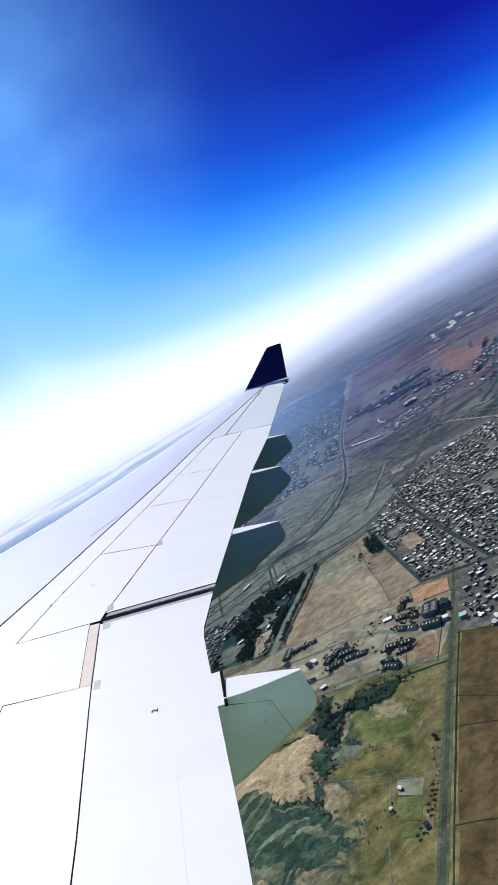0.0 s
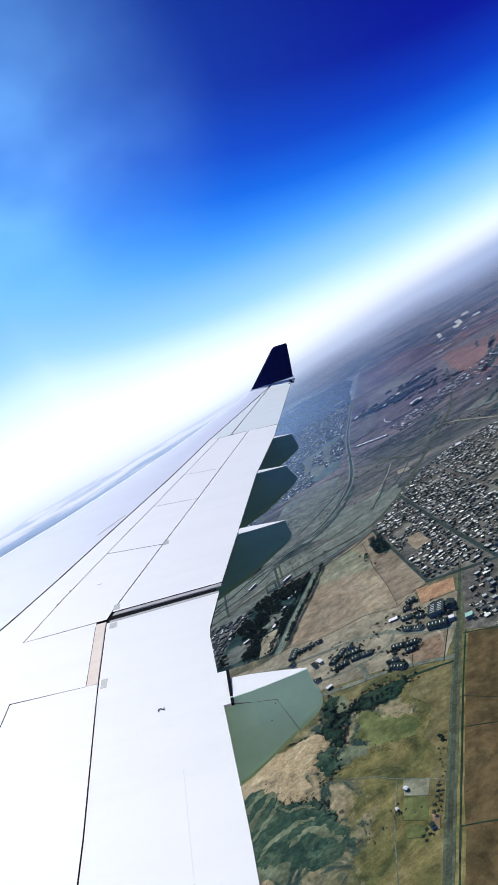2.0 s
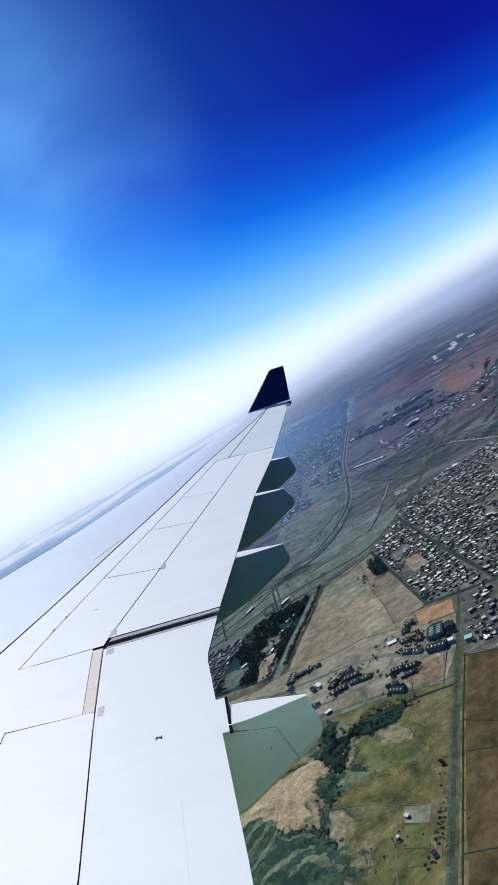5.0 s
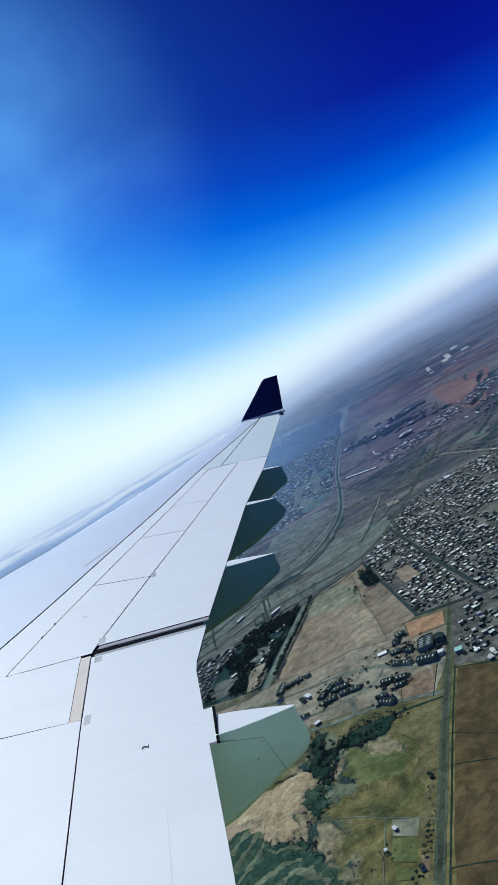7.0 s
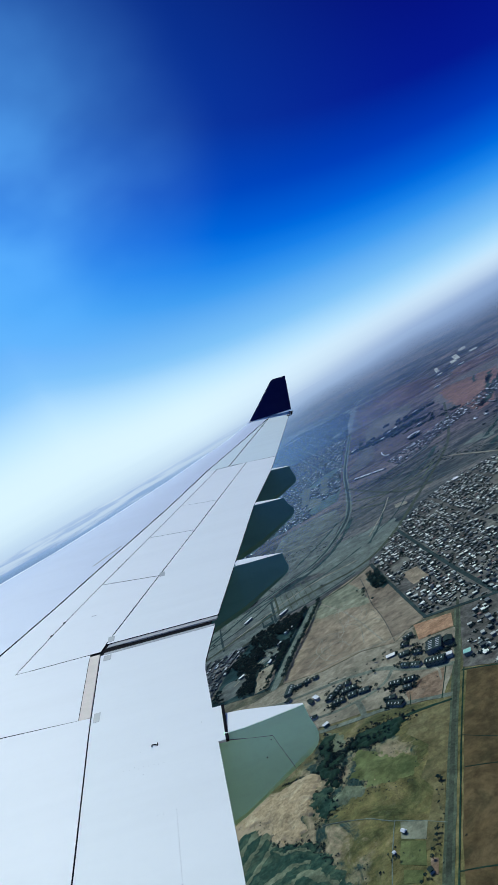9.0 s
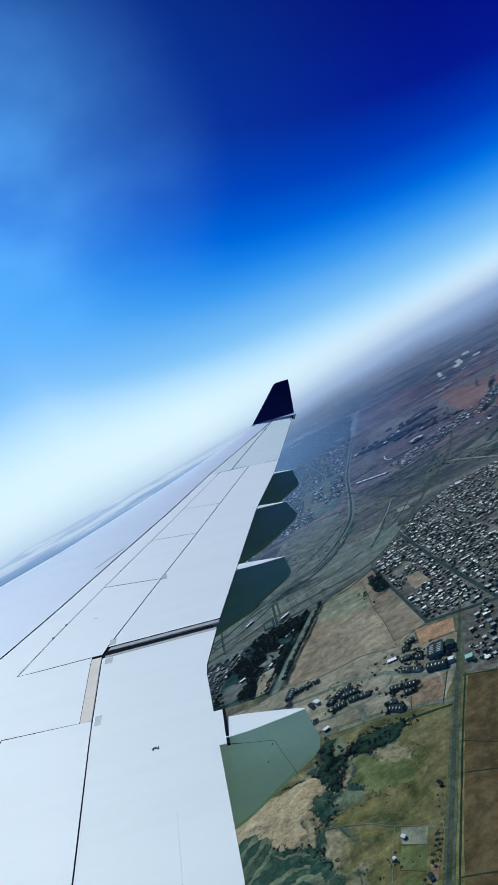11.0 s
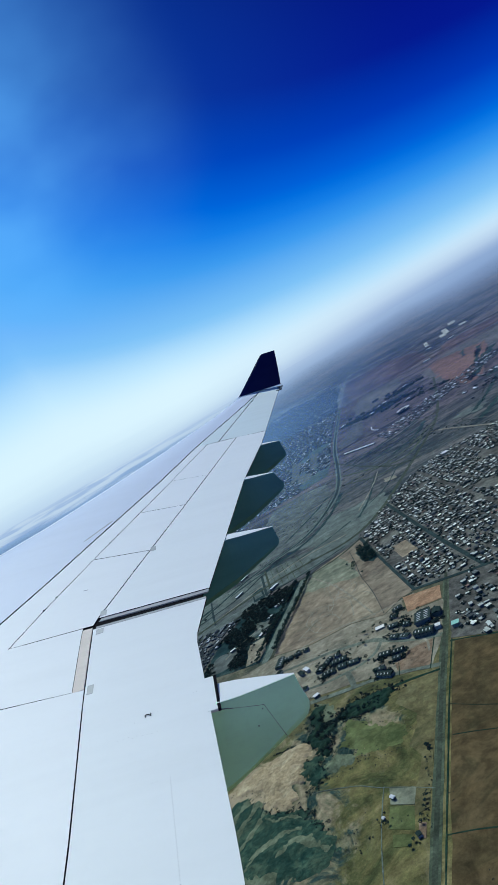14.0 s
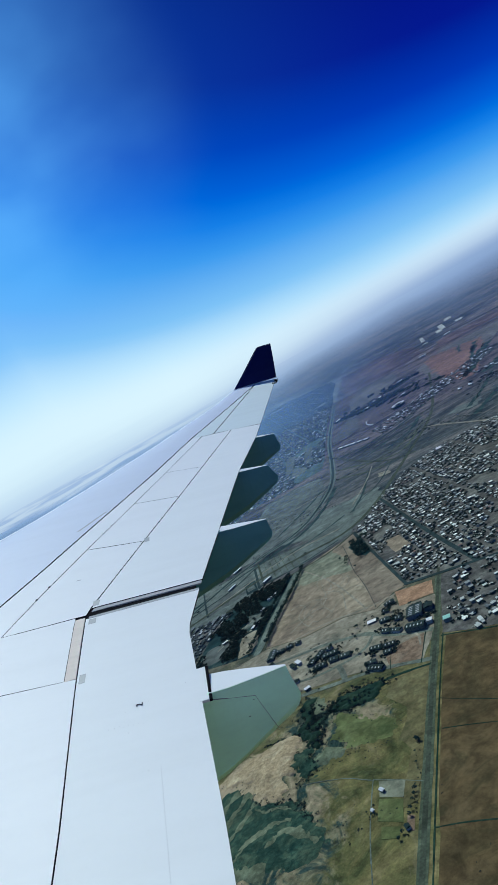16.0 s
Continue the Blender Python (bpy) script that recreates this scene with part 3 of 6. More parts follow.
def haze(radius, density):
    """One see-through ring sheet, tinted blue to stand in for haze over the plain, thin at its foot."""
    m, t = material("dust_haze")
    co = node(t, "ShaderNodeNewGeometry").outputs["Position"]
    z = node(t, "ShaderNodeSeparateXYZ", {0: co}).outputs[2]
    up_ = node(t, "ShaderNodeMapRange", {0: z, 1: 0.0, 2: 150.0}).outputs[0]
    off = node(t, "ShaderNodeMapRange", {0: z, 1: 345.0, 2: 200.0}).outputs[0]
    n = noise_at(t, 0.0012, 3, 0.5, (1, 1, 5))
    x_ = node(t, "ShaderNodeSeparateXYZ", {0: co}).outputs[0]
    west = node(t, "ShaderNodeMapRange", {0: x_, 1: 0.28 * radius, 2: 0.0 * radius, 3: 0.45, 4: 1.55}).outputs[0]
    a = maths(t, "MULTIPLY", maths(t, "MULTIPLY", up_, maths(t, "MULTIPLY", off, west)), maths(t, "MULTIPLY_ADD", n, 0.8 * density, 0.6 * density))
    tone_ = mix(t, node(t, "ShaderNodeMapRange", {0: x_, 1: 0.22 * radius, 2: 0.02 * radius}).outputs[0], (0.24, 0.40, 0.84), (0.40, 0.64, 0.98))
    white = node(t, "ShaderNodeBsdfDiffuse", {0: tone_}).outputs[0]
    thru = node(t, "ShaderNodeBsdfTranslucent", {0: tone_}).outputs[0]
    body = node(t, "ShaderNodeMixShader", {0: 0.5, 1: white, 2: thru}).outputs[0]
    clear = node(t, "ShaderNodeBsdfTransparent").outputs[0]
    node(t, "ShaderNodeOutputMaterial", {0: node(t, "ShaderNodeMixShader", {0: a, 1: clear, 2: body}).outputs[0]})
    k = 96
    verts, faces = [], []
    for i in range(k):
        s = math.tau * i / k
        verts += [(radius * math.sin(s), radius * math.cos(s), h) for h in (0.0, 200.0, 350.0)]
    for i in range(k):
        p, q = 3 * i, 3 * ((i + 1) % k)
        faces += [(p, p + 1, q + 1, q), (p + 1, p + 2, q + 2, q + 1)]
    tagged(new("dust_haze", mesh_of("dust_haze", verts, faces, m)), "see-through sheet tinted as thin blue haze over the plain", "haze", kind="stuff")


# four tinted sheets add up to the painted distance haze
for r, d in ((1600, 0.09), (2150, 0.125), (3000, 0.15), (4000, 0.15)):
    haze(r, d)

# fields and bare patches
field("field", [(-147, 1103), (-46, 1414), (91, 1461), (101, 1050), (79, 1050), (42, 1024), (-9, 1060), (-78, 1067)], 0.30, TAN, "mown tan field beside the town")
field("field", [(38, 1432), (93, 1462), (100, 1060), (82, 1052), (43, 1040), (49, 1140), (47, 1245), (54, 1330)], 0.36, TAN_DARK, "darker brown half of the mown field", ragged=2)
field("field", [(-173, 1649), (-23, 1599), (104, 1522), (94, 1473), (-42, 1444), (-153, 1472)], 0.30, GREY_FIELD, "grey-green fallow strip beside the railway")
field("field", [(-60, 1700), (10, 1700), (75, 1800), (140, 1790), (215, 1735), (225, 1660), (165, 1560), (100, 1520), (20, 1560)], 0.33, GREY_FIELD, "grey-green open ground beside the ring road", ragged=22)
field("field", [(-121, 2079), (-300, 1900), (-330, 1720), (-150, 1690), (0, 1760), (75, 1900), (130, 2080), (140, 2270), (60, 2330), (-60, 2310)], 0.30, DUN, "large brown field inside the road bend")
field("field", [(96, 838), (260, 705), (210, 420), (-66, 420), (-22, 530), (-7, 576), (19, 644), (52, 731)], 0.25, RUST, "rust-brown grazing land beside the main road", ragged=1.0)
field("field", [(74, 830), (50, 800), (14, 796), (-8, 770), (6, 735), (-4, 700), (-18, 680), (-10, 655), (-24, 625), (-44, 585), (-26, 580), (2, 650), (35, 737)], 0.22, DRY_GRASS, "brown dry grass along the main road", ragged=9)
field("sports_ground", [(81, 1047), (137, 1017), (124, 971), (73, 988)], 0.45, ORANGE, "bare orange sports ground at the edge of town", ragged=1.0)
field("woodland_floor", [(-193, 1412), (-129, 1430), (-48, 1412), (-73, 1344), (-136, 1184), (-165, 1108), (-231, 1138), (-292, 1172), (-257, 1291)], 0.32, SHADED_WOOD, "ground of a planted wood with its shade painted dark", "woodland")
field("farm_plot", [(-53, 636), (-29, 617), (-37, 596), (-58, 613)], 0.35, FALLOW, "grey-green vegetable plot beside a hut", ragged=0.5)
field("farm_yard", [(-40, 572), (-34, 567), (-40, 550), (-46, 555)], 0.35, ORANGE_EARTH, "small orange earth yard beside the road", ragged=0.5)
field("farm_plot", [(-59, 611), (-38, 594), (-46, 566), (-67, 583)], 0.33, OLIVE, "dusty farm plot with low crops", ragged=0.8)
field("farm_plot", [(-66, 575), (-50, 563), (-54, 550), (-70, 560)], 0.36, OLIVE, "dark green garden of a farmstead", ragged=1.5)
field("bare_patch", [(263, 1889), (293, 1862), (288, 1820), (258, 1835)], 0.42, TRACK, "pale bare patch beside the ring road", "patch", 6, 6)
field("field", [(-330, 1395), (-225, 1408), (-135, 1436), (-144, 1600), (-205, 1640), (-330, 1680)], 0.31, GREY_FIELD, "grey ground round the depot yards", ragged=3)
field("yard", [(-283, 1640), (-185, 1630), (-182, 1455), (-266, 1440)], 0.36, DUN, "bare dun depot yard beside the highway", "yard", 2)
field("yard", [(-174, 1530), (-147, 1520), (-143, 1444), (-170, 1444)], 0.37, SCRUB, "dark walled yard beside the fallow strip", "yard", 1)
field("yard", [(-170, 1500), (-151, 1494), (-148, 1462), (-167, 1462)], 0.42, GREY_FIELD, "grey paved yard inside dark walls", "yard", 1)
field("field", [(296, 2880), (502, 3467), (640, 4100), (760, 4420), (1000, 4330), (900, 3900), (780, 3700), (560, 3500), (420, 2880), (340, 2800)], 0.35, REDDISH, "wide purple-brown plain beside the far highway", ragged=14)
field("field", [(1000, 3560), (1095, 3960), (1190, 4060), (1262, 3916), (1356, 3686), (1180, 3250), (1010, 2880), (900, 2640), (830, 2640), (860, 2900), (935, 3300)], 0.39, RED_EARTH, "rust-red bare slope on the far plain", ragged=40)
for k_, line_ in enumerate(([(1240, 3500), (1120, 3240), (1010, 2960)], [(1300, 3640), (1200, 3420), (1130, 3280)], [(1290, 3860), (1220, 3700), (1180, 3560)], [(1100, 3100), (990, 2880), (900, 2720)], [(1160, 3240), (1060, 3060)])):
    ribbon("hedge_strip", line_, (26, 22, 18, 30, 20)[k_], 0.43, SCRUB, "dark scrubby streak across the red slope", "scrub", 1.4)
field("field", [(834, 2856), (908, 3312), (1000, 3792), (1139, 4000), (1300, 4180), (1720, 3950), (1436, 3600), (1110, 3109), (930, 2825)], 0.35, REDDISH, "reddish bare plain with dark streaks", ragged=25)
# patches and strips on the rim glow with sunlight put into their colour
far_field("field", [(700, 4560), (1010, 6500), (1403, 6353), (1502, 5517), (1289, 4600), (1100, 4450)], FAR_RED, "wide glowing plain painted purple-brown for the haze")
far_field("city_ground", [(600, 4540), (760, 5300), (960, 6300), (1080, 7000), (900, 7900), (300, 8200), (-800, 7600), (-1400, 6000), (-1300, 4540)], FAR_CITY, "outskirts of the far city, glowing in a painted haze blue", 120.0, 0.9945, "ground")
far_field("field", [(1300, 4400), (1560, 4900), (1900, 4700), (2000, 4100)], FAR_RED, "glowing reddish bare plain with haze tint in its colour")
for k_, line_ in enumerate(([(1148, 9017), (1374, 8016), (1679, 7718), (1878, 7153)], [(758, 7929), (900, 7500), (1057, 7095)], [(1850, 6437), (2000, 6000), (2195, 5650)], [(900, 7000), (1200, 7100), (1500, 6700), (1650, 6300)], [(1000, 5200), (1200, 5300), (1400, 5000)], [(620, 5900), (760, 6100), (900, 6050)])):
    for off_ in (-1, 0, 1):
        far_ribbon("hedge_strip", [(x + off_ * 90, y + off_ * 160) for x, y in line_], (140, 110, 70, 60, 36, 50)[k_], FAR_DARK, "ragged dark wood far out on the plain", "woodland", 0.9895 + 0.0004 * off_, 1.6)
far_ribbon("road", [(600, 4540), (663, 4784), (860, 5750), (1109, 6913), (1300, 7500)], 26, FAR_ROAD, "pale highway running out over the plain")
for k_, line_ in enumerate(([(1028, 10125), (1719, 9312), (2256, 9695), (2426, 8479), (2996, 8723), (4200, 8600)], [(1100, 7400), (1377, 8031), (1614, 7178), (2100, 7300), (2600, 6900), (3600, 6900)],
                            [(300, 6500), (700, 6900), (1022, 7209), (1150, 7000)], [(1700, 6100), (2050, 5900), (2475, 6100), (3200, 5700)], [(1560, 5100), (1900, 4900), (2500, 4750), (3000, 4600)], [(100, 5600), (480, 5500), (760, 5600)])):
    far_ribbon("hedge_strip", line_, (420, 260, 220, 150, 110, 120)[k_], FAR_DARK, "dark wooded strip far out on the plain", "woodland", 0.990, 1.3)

field("clearing", [(-188, 1213), (-162, 1215), (-149, 1212), (-160, 1157), (-171, 1122), (-200, 1126)], 0.44, DUST, "bare brown clearing in the wood", "clearing", 6, 6)
field("clearing", [(-258, 1240), (-205, 1236), (-212, 1200), (-231, 1164), (-272, 1172), (-279, 1195)], 0.44, DUN, "bare tan clearing in the wood", "clearing", 6, 6)
field("clearing", [(-170, 1306), (-137, 1284), (-145, 1236), (-173, 1244), (-185, 1236)], 0.44, GREY_FIELD, "grey trodden clearing in the wood", "clearing", 7, 6)
field("clearing", [(-182, 1222), (-150, 1222), (-148, 1228), (-184, 1229)], 0.47, TRACK, "pale cross path in the wood", "clearing", 3, 4)


def outcrop(name, points, height, mat, label, category="rock", cell=2.5, soft=5.0, ragged=5.0, kind=""):
    """A low ragged mass of rock or scrub that rises out of the relief and falls steeply at its rim."""
    pts = [Vector(p) for p in points]
    x0, y0 = min(p.x for p in pts) - 6, min(p.y for p in pts) - 6
    nx, ny = int((max(p.x for p in pts) + 6 - x0) / cell), int((max(p.y for p in pts) + 6 - y0) / cell)

    def depth(x, y):
        q, best = Vector((x, y)), 1e9
        for a, b in zip(pts, pts[1:] + pts[:1]):
            e = b - a
            k = max(0.0, min(1.0, (q - a).dot(e) / e.length_squared))
            best = min(best, (q - a - e * k).length)
        d = best if inside(x, y, [(p.x, p.y) for p in pts]) else -best
        return d + ragged * noise.fractal(Vector((x * 0.08, y * 0.08, height)), 0.8, 2.0, 4)
    grid = [[depth(x0 + i * cell, y0 + j * cell) for i in range(nx + 1)] for j in range(ny + 1)]
    verts, index, faces = [], {}, []

    def corner(i, j):
        if (i, j) not in index:
            x, y = x0 + i * cell, y0 + j * cell
            k = max(0.0, min(1.0, grid[j][i] / soft))
            crack = abs(noise.noise(Vector((x * 0.055, y * 0.04, 4.0)))) + 0.5 * abs(noise.noise(Vector((x * 0.13, y * 0.13, 8.0))))
            index[i, j] = len(verts)
            verts.append((x, y, relief(x, y) - 0.4 + (0.9 + height * min(1.0, 0.35 + 2.0 * crack)) * k ** 0.5))
        return index[i, j]
    for j in range(ny):
        for i in range(nx):
            if max(grid[j][i], grid[j][i + 1], grid[j + 1][i], grid[j + 1][i + 1]) > 0:
                faces.append((corner(i, j), corner(i + 1, j), corner(i + 1, j + 1), corner(i, j + 1)))
    return tagged(new(name, mesh_of(name, verts, faces, mat, smooth=True)), label, category, kind=kind)


GULLY = earth("gully_scrub", (0.016, 0.030, 0.026), (0.042, 0.056, 0.042), (0.115, 0.106, 0.072), 0.05, 0.25)
RIB = earth("gully_rib", (0.115, 0.088, 0.058), (0.185, 0.138, 0.094), (0.265, 0.190, 0.132), 0.03, 0.2, cover=0.2)


def tongue(points, width, height, mat=RIB):
    """A rib of bare earth between two gullies: blunt at one end, drawn out at the other, domed across."""
    pts = dense(rounded(points, 3), 3.0)
    n, cross = len(pts), (-1.0, -0.82, -0.4, 0.0, 0.4, 0.82, 1.0)
    verts, faces = [], []
    for i, p in enumerate(pts):
        u = i / (n - 1)
        d = (pts[min(i + 1, n - 1)] - pts[max(i - 1, 0)]).normalized()
        side_ = Vector((d.y, -d.x))
        w = width * 0.5 * min(1.0, 3.5 * u + 0.12) * min(1.0, 5.0 * (1 - u) + 0.3)
        w *= 1 + 0.8 * noise.noise(Vector((p.x * 0.06, p.y * 0.06, width)))
        for c in cross:
            q = p + side_ * (c * w * (1 + 0.5 * noise.noise(Vector((p.x * 0.13, p.y * 0.13, c + 4.0)))))
            lump = noise.noise(Vector((q.x * 0.2, q.y * 0.2, 2.0)))
            verts.append((q.x, q.y, relief(q.x, q.y) - 0.5 + (0.9 + height * (1 + 0.3 * lump)) * (1 - c * c) ** 0.6))
        if i:
            k = 7 * i
            faces += [(k - 7 + j, k + j, k + j + 1, k - 6 + j) for j in range(6)]
    return tagged(new("gully_rib", mesh_of("gully_rib", verts, faces, mat, smooth=True)), "low rib of pale bare earth between dark gullies", "earth rib", kind="structure")


outcrop("thicket", [(-189, 706), (-162, 684), (-146, 680), (-126, 630), (-114, 592), (-150, 580), (-200, 610), (-250, 650), (-262, 735), (-236, 752), (-208, 750)], 1.0, GULLY, "dark scrubby bed of the gullies", "thicket", 3.0, 4.0, 9.0, "stuff")
for line_, w_ in (([(-230, 676), (-214, 703), (-203, 717), (-193, 731)], 15), ([(-222, 664), (-204, 682), (-194, 693), (-186, 709)], 14), ([(-250, 694), (-237, 709), (-224, 723), (-206, 743)], 17),
                  ([(-216, 632), (-192, 654), (-168, 655), (-148, 648)], 19), ([(-190, 698), (-172, 678), (-160, 677), (-146, 662)], 10), ([(-180, 628), (-159, 640), (-140, 622), (-126, 598)], 20),
                  ([(-240, 640), (-222, 622), (-205, 610), (-180, 604)], 24)):
    tongue(line_, w_, 1.2)
outcrop("rock_outcrop", [(-152, 799), (-136, 795), (-123, 788), (-117, 777), (-124, 764), (-129, 752), (-139, 744), (-134, 732), (-137, 719), (-148, 720), (-151, 708), (-147, 697), (-153, 687), (-166, 690), (-172, 700), (-177, 692), (-188, 711), (-183, 730), (-187, 745), (-206, 757), (-226, 764), (-214, 783), (-185, 792)], 2.0, ROCK, "bare tan rock outcrop above the gullies", cell=1.5, soft=3.0, ragged=6.0)
outcrop("rock_outcrop", [(-64, 728), (-55, 725), (-57, 707), (-65, 711)], 1.6, ROCK, "small bare tan rock on the hillock", ragged=3.0)
for pts_, lab_ in (([(-112, 731), (-102, 733), (-76, 721), (-74, 705), (-93, 703), (-109, 710)], "low bare shoulder of the hillock"), ([(-100, 870), (-82, 854), (-77, 826), (-89, 813), (-99, 820)], "bare dusty bank above the thicket")):
    outcrop("bare_bank", pts_, 1.0, RIB, lab_, "bank", 2.0, 6.0, 6.0, "structure")
outcrop("thicket", [(-104, 862), (-92, 853), (-99, 816), (-110, 792), (-98, 768), (-97, 744), (-104, 742), (-116, 770), (-124, 790), (-112, 812), (-110, 838)], 2.4, DITCH, "dense dark teal thicket in a gully", "thicket", 2.0, 2.5, 7.0, "stuff")
outcrop("thicket", [(-112, 792), (-90, 800), (-70, 812), (-56, 825), (-30, 818), (-11, 814), (2, 808), (-8, 798), (-26, 781), (-52, 786), (-68, 802), (-84, 792), (-100, 778)], 2.4, DITCH, "dense dark teal thicket in a gully", "thicket", 2.0, 2.5, 7.0, "stuff")
outcrop("thicket", [(-131, 750), (-117, 754), (-106, 716), (-114, 702), (-134, 699), (-138, 716)], 1.2, GULLY, "sparse dark scrub below the rock", "thicket", 2.0, 3.0, 12.0, "stuff")
outcrop("scrub_bank", [(-69, 790), (-34, 748), (-10, 716), (-22, 695), (-48, 700), (-70, 706), (-82, 745)], 1.4, OLIVE, "rounded olive hillock above the pasture", "bank", 3.0, 16.0, 8.0, "structure")

# ---- roads ----
BIG_ROAD = [(160, 1050), (151, 1024), (130, 967), (85, 849), (41, 737), (8, 650), (-18, 582), (-33, 543), (-75, 430)]
ribbon("verge", BIG_ROAD, 11, 0.28, VERGE, "dusty verge along the main road", "verge", 0.15)
ribbon("road", BIG_ROAD, 5.2, 0.42, ASPHALT, "straight grey asphalt main road leading into town")
ribbon("ditch", [(94, 844), (49.5, 733), (16.5, 646), (-9.5, 578), (-24.5, 539), (-66, 428)], 1.8, 0.40, DITCH, "dark ditch along the main road", "ditch", 0.5)
HIGHWAY = [(-420, 1400), (-265, 1570), (-157, 1671), (-7, 1725), (85, 1891), (160, 2091), (224, 2490), (286, 2932), (429, 3643), (590, 4430)]
ribbon("verge", HIGHWAY, 20, 0.40, LANE, "pale verge along the far highway", "verge", 0.2)
ribbon("road", HIGHWAY, 9, 0.60, TAR, "dark highway curving over the plain")
RAIL = [(-320, 1440), (-149, 1508), (-34, 1511), (91, 1492), (203, 1622), (300, 1800), (480, 2112), (612, 2376), (787, 2914), (940, 3400)]
ribbon("road", RAIL, 11, 0.55, ASPHALT, "grey ring road along the edge of town")
ribbon("dirt_road", [(-260, 1100), (-171, 1042), (-96, 1012), (-58, 1000), (-22, 980), (9, 962), (29, 927), (59, 893), (88, 868)], 9, 0.40, DRIVE, "grey dirt road curving past the school buildings", wobble=0.25)
ribbon("dirt_road", [(-141, 935), (-110, 928), (-79, 914), (-56, 911), (-33, 908), (-12, 912), (4, 922), (17, 945)], 6, 0.41, DRIVE, "grey drive between the school blocks", wobble=0.3)
ribbon("dirt_road", [(-46, 912), (-44, 887), (-45, 857)], 8, 0.43, DRIVE, "short grey drive joining two roads", wobble=0.2)
field("bare_patch", [(16, 862), (40, 876), (77, 872), (49, 806), (13, 828)], 0.36, ORANGE_EARTH, "bare reddish plot beside the main road", "patch", 2.0, 6)
ribbon("ditch", [(78, 872), (49, 803)], 1.6, 0.44, DITCH, "dark fence line beside the main road", "ditch", 0.4)
ribbon("ditch", [(21, 859), (13, 826)], 1.2, 0.44, DITCH, "dark fence line across the plot", "ditch", 0.4)
ribbon("ditch", [(60, 1420), (56, 1330), (48, 1245), (50, 1140), (43, 1030)], 0.9, 0.40, SCRUB, "faint overgrown boundary across the tan field", "ditch", 0.9)
ribbon("dirt_road", [(-230, 930), (-111, 886), (-64, 867), (-3, 846), (62, 800)], 8, 0.40, DRIVE, "grey dirt road below the school", wobble=0.3)
ribbon("ditch", [(-30, 806), (-11, 812), (18, 806), (58, 790)], 4.5, 0.36, DITCH, "dark overgrown ditch beside the dirt road", "ditch", 0.7)
ribbon("ditch", [(90, 841), (109, 825), (140, 798), (220, 735)], 2.6, 0.42, DITCH, "dark hedge ditch bounding the grazing land", "ditch", 0.4)
ribbon("ditch", [(43, 713), (72, 678), (140, 610)], 0.9, 0.40, DITCH, "thin field boundary in the grazing land", "ditch", 0.4)
ribbon("ditch", [(27, 661), (56, 642), (150, 570)], 1.2, 0.40, DITCH, "thin field boundary in the grazing land", "ditch", 0.4)
ribbon("ditch", [(-23, 541), (7, 527), (80, 480)], 1.6, 0.40, DITCH, "thin field boundary in the grazing land", "ditch", 0.4)
ribbon("dirt_track", [(-92, 500), (-78, 575), (-60, 635), (-57, 642)], 1.0, 0.38, LANE, "narrow farm track", "track", 0.3)
ribbon("dirt_track", [(-57, 640), (-87, 669), (-130, 690)], 0.9, 0.38, LANE, "narrow farm track", "track", 0.3)
ribbon("dirt_track", [(-57, 641), (-30, 618), (-12, 600)], 0.8, 0.38, LANE, "narrow farm track", "track", 0.3)
ribbon("dirt_track", [(-117, 2080), (-40, 2030), (20, 2010), (100, 2020), (128, 2040)], 5, 0.50, TRACK, "pale track across the brown field", "track", 0.3)
ribbon("dirt_track", [(-51, 1418), (-98, 1285), (-131, 1206), (-154, 1128), (-166, 1098)], 14, 0.50, LANE, "pale lane between two rows of trees", "track", 0.2)
ribbon("dirt_track", [(-40, 1405), (5, 1250), (30, 1040)], 3, 0.45, TRACK, "faint track across the tan field", "track", 0.5)
ribbon("dirt_track", [(170, 2090), (320, 2060), (420, 2110), (560, 2290)], 7, 0.45, VERGE, "pale dirt track by the highway junction", "track", 0.4)
ribbon("dirt_track", [(500, 2150), (524, 2111), (560, 1900), (600, 1700)], 7, 0.45, TRACK, "pale dirt track beside the dense town", "track", 0.4)

ribbon("hedge_strip", [(-420, 1500), (-240, 1590), (-120, 1640), (10, 1690), (100, 1860), (150, 2010)], 13, 0.38, SCRUB, "dark overgrown strip beside the highway", "scrub", 0.7)
for i_ in range(6):
    ribbon("furrow", [(-118 + 14 * i_, 1625 + 1.5 * i_), (-112 + 15 * i_, 1450 - 1.0 * i_)], 1.6, 0.36 + 0.004 * i_, VERGE, "faint furrow along the fallow strip", "furrow", 0.9)
ribbon("hedge_strip", [(-140, 1455), (-60, 1446), (60, 1478)], 5, 0.42, SCRUB, "dark overgrown strip below the fallow field", "scrub", 0.7)
ribbon("street", [(-330, 1396), (-220, 1401), (-132, 1427), (-46, 1413), (36, 1424), (97, 1470)], 7, 0.50, ASPHALT, "grey lane along the top of the wood", "street", 0.2)
ribbon("street", [(-330, 1490), (-303, 1505), (-205, 1537), (-143, 1618), (-87, 1645)], 6, 0.51, TAR, "dark service road between the depots", "street", 0.2)
ribbon("street", [(-139, 1440), (-141, 1520), (-143, 1618)], 6, 0.52, TAR, "dark road between yard and fallow strip", "street", 0.2)
ribbon("street", [(-283, 1640), (-276, 1540), (-266, 1440)], 5, 0.53, TAR, "dark lane along the depot yard", "street", 0.2)
ribbon("ditch", [(-281, 1648), (-205, 1640), (-150, 1668)], 2.5, 0.48, DITCH, "dark wall of the depot yard", "ditch", 0.3)
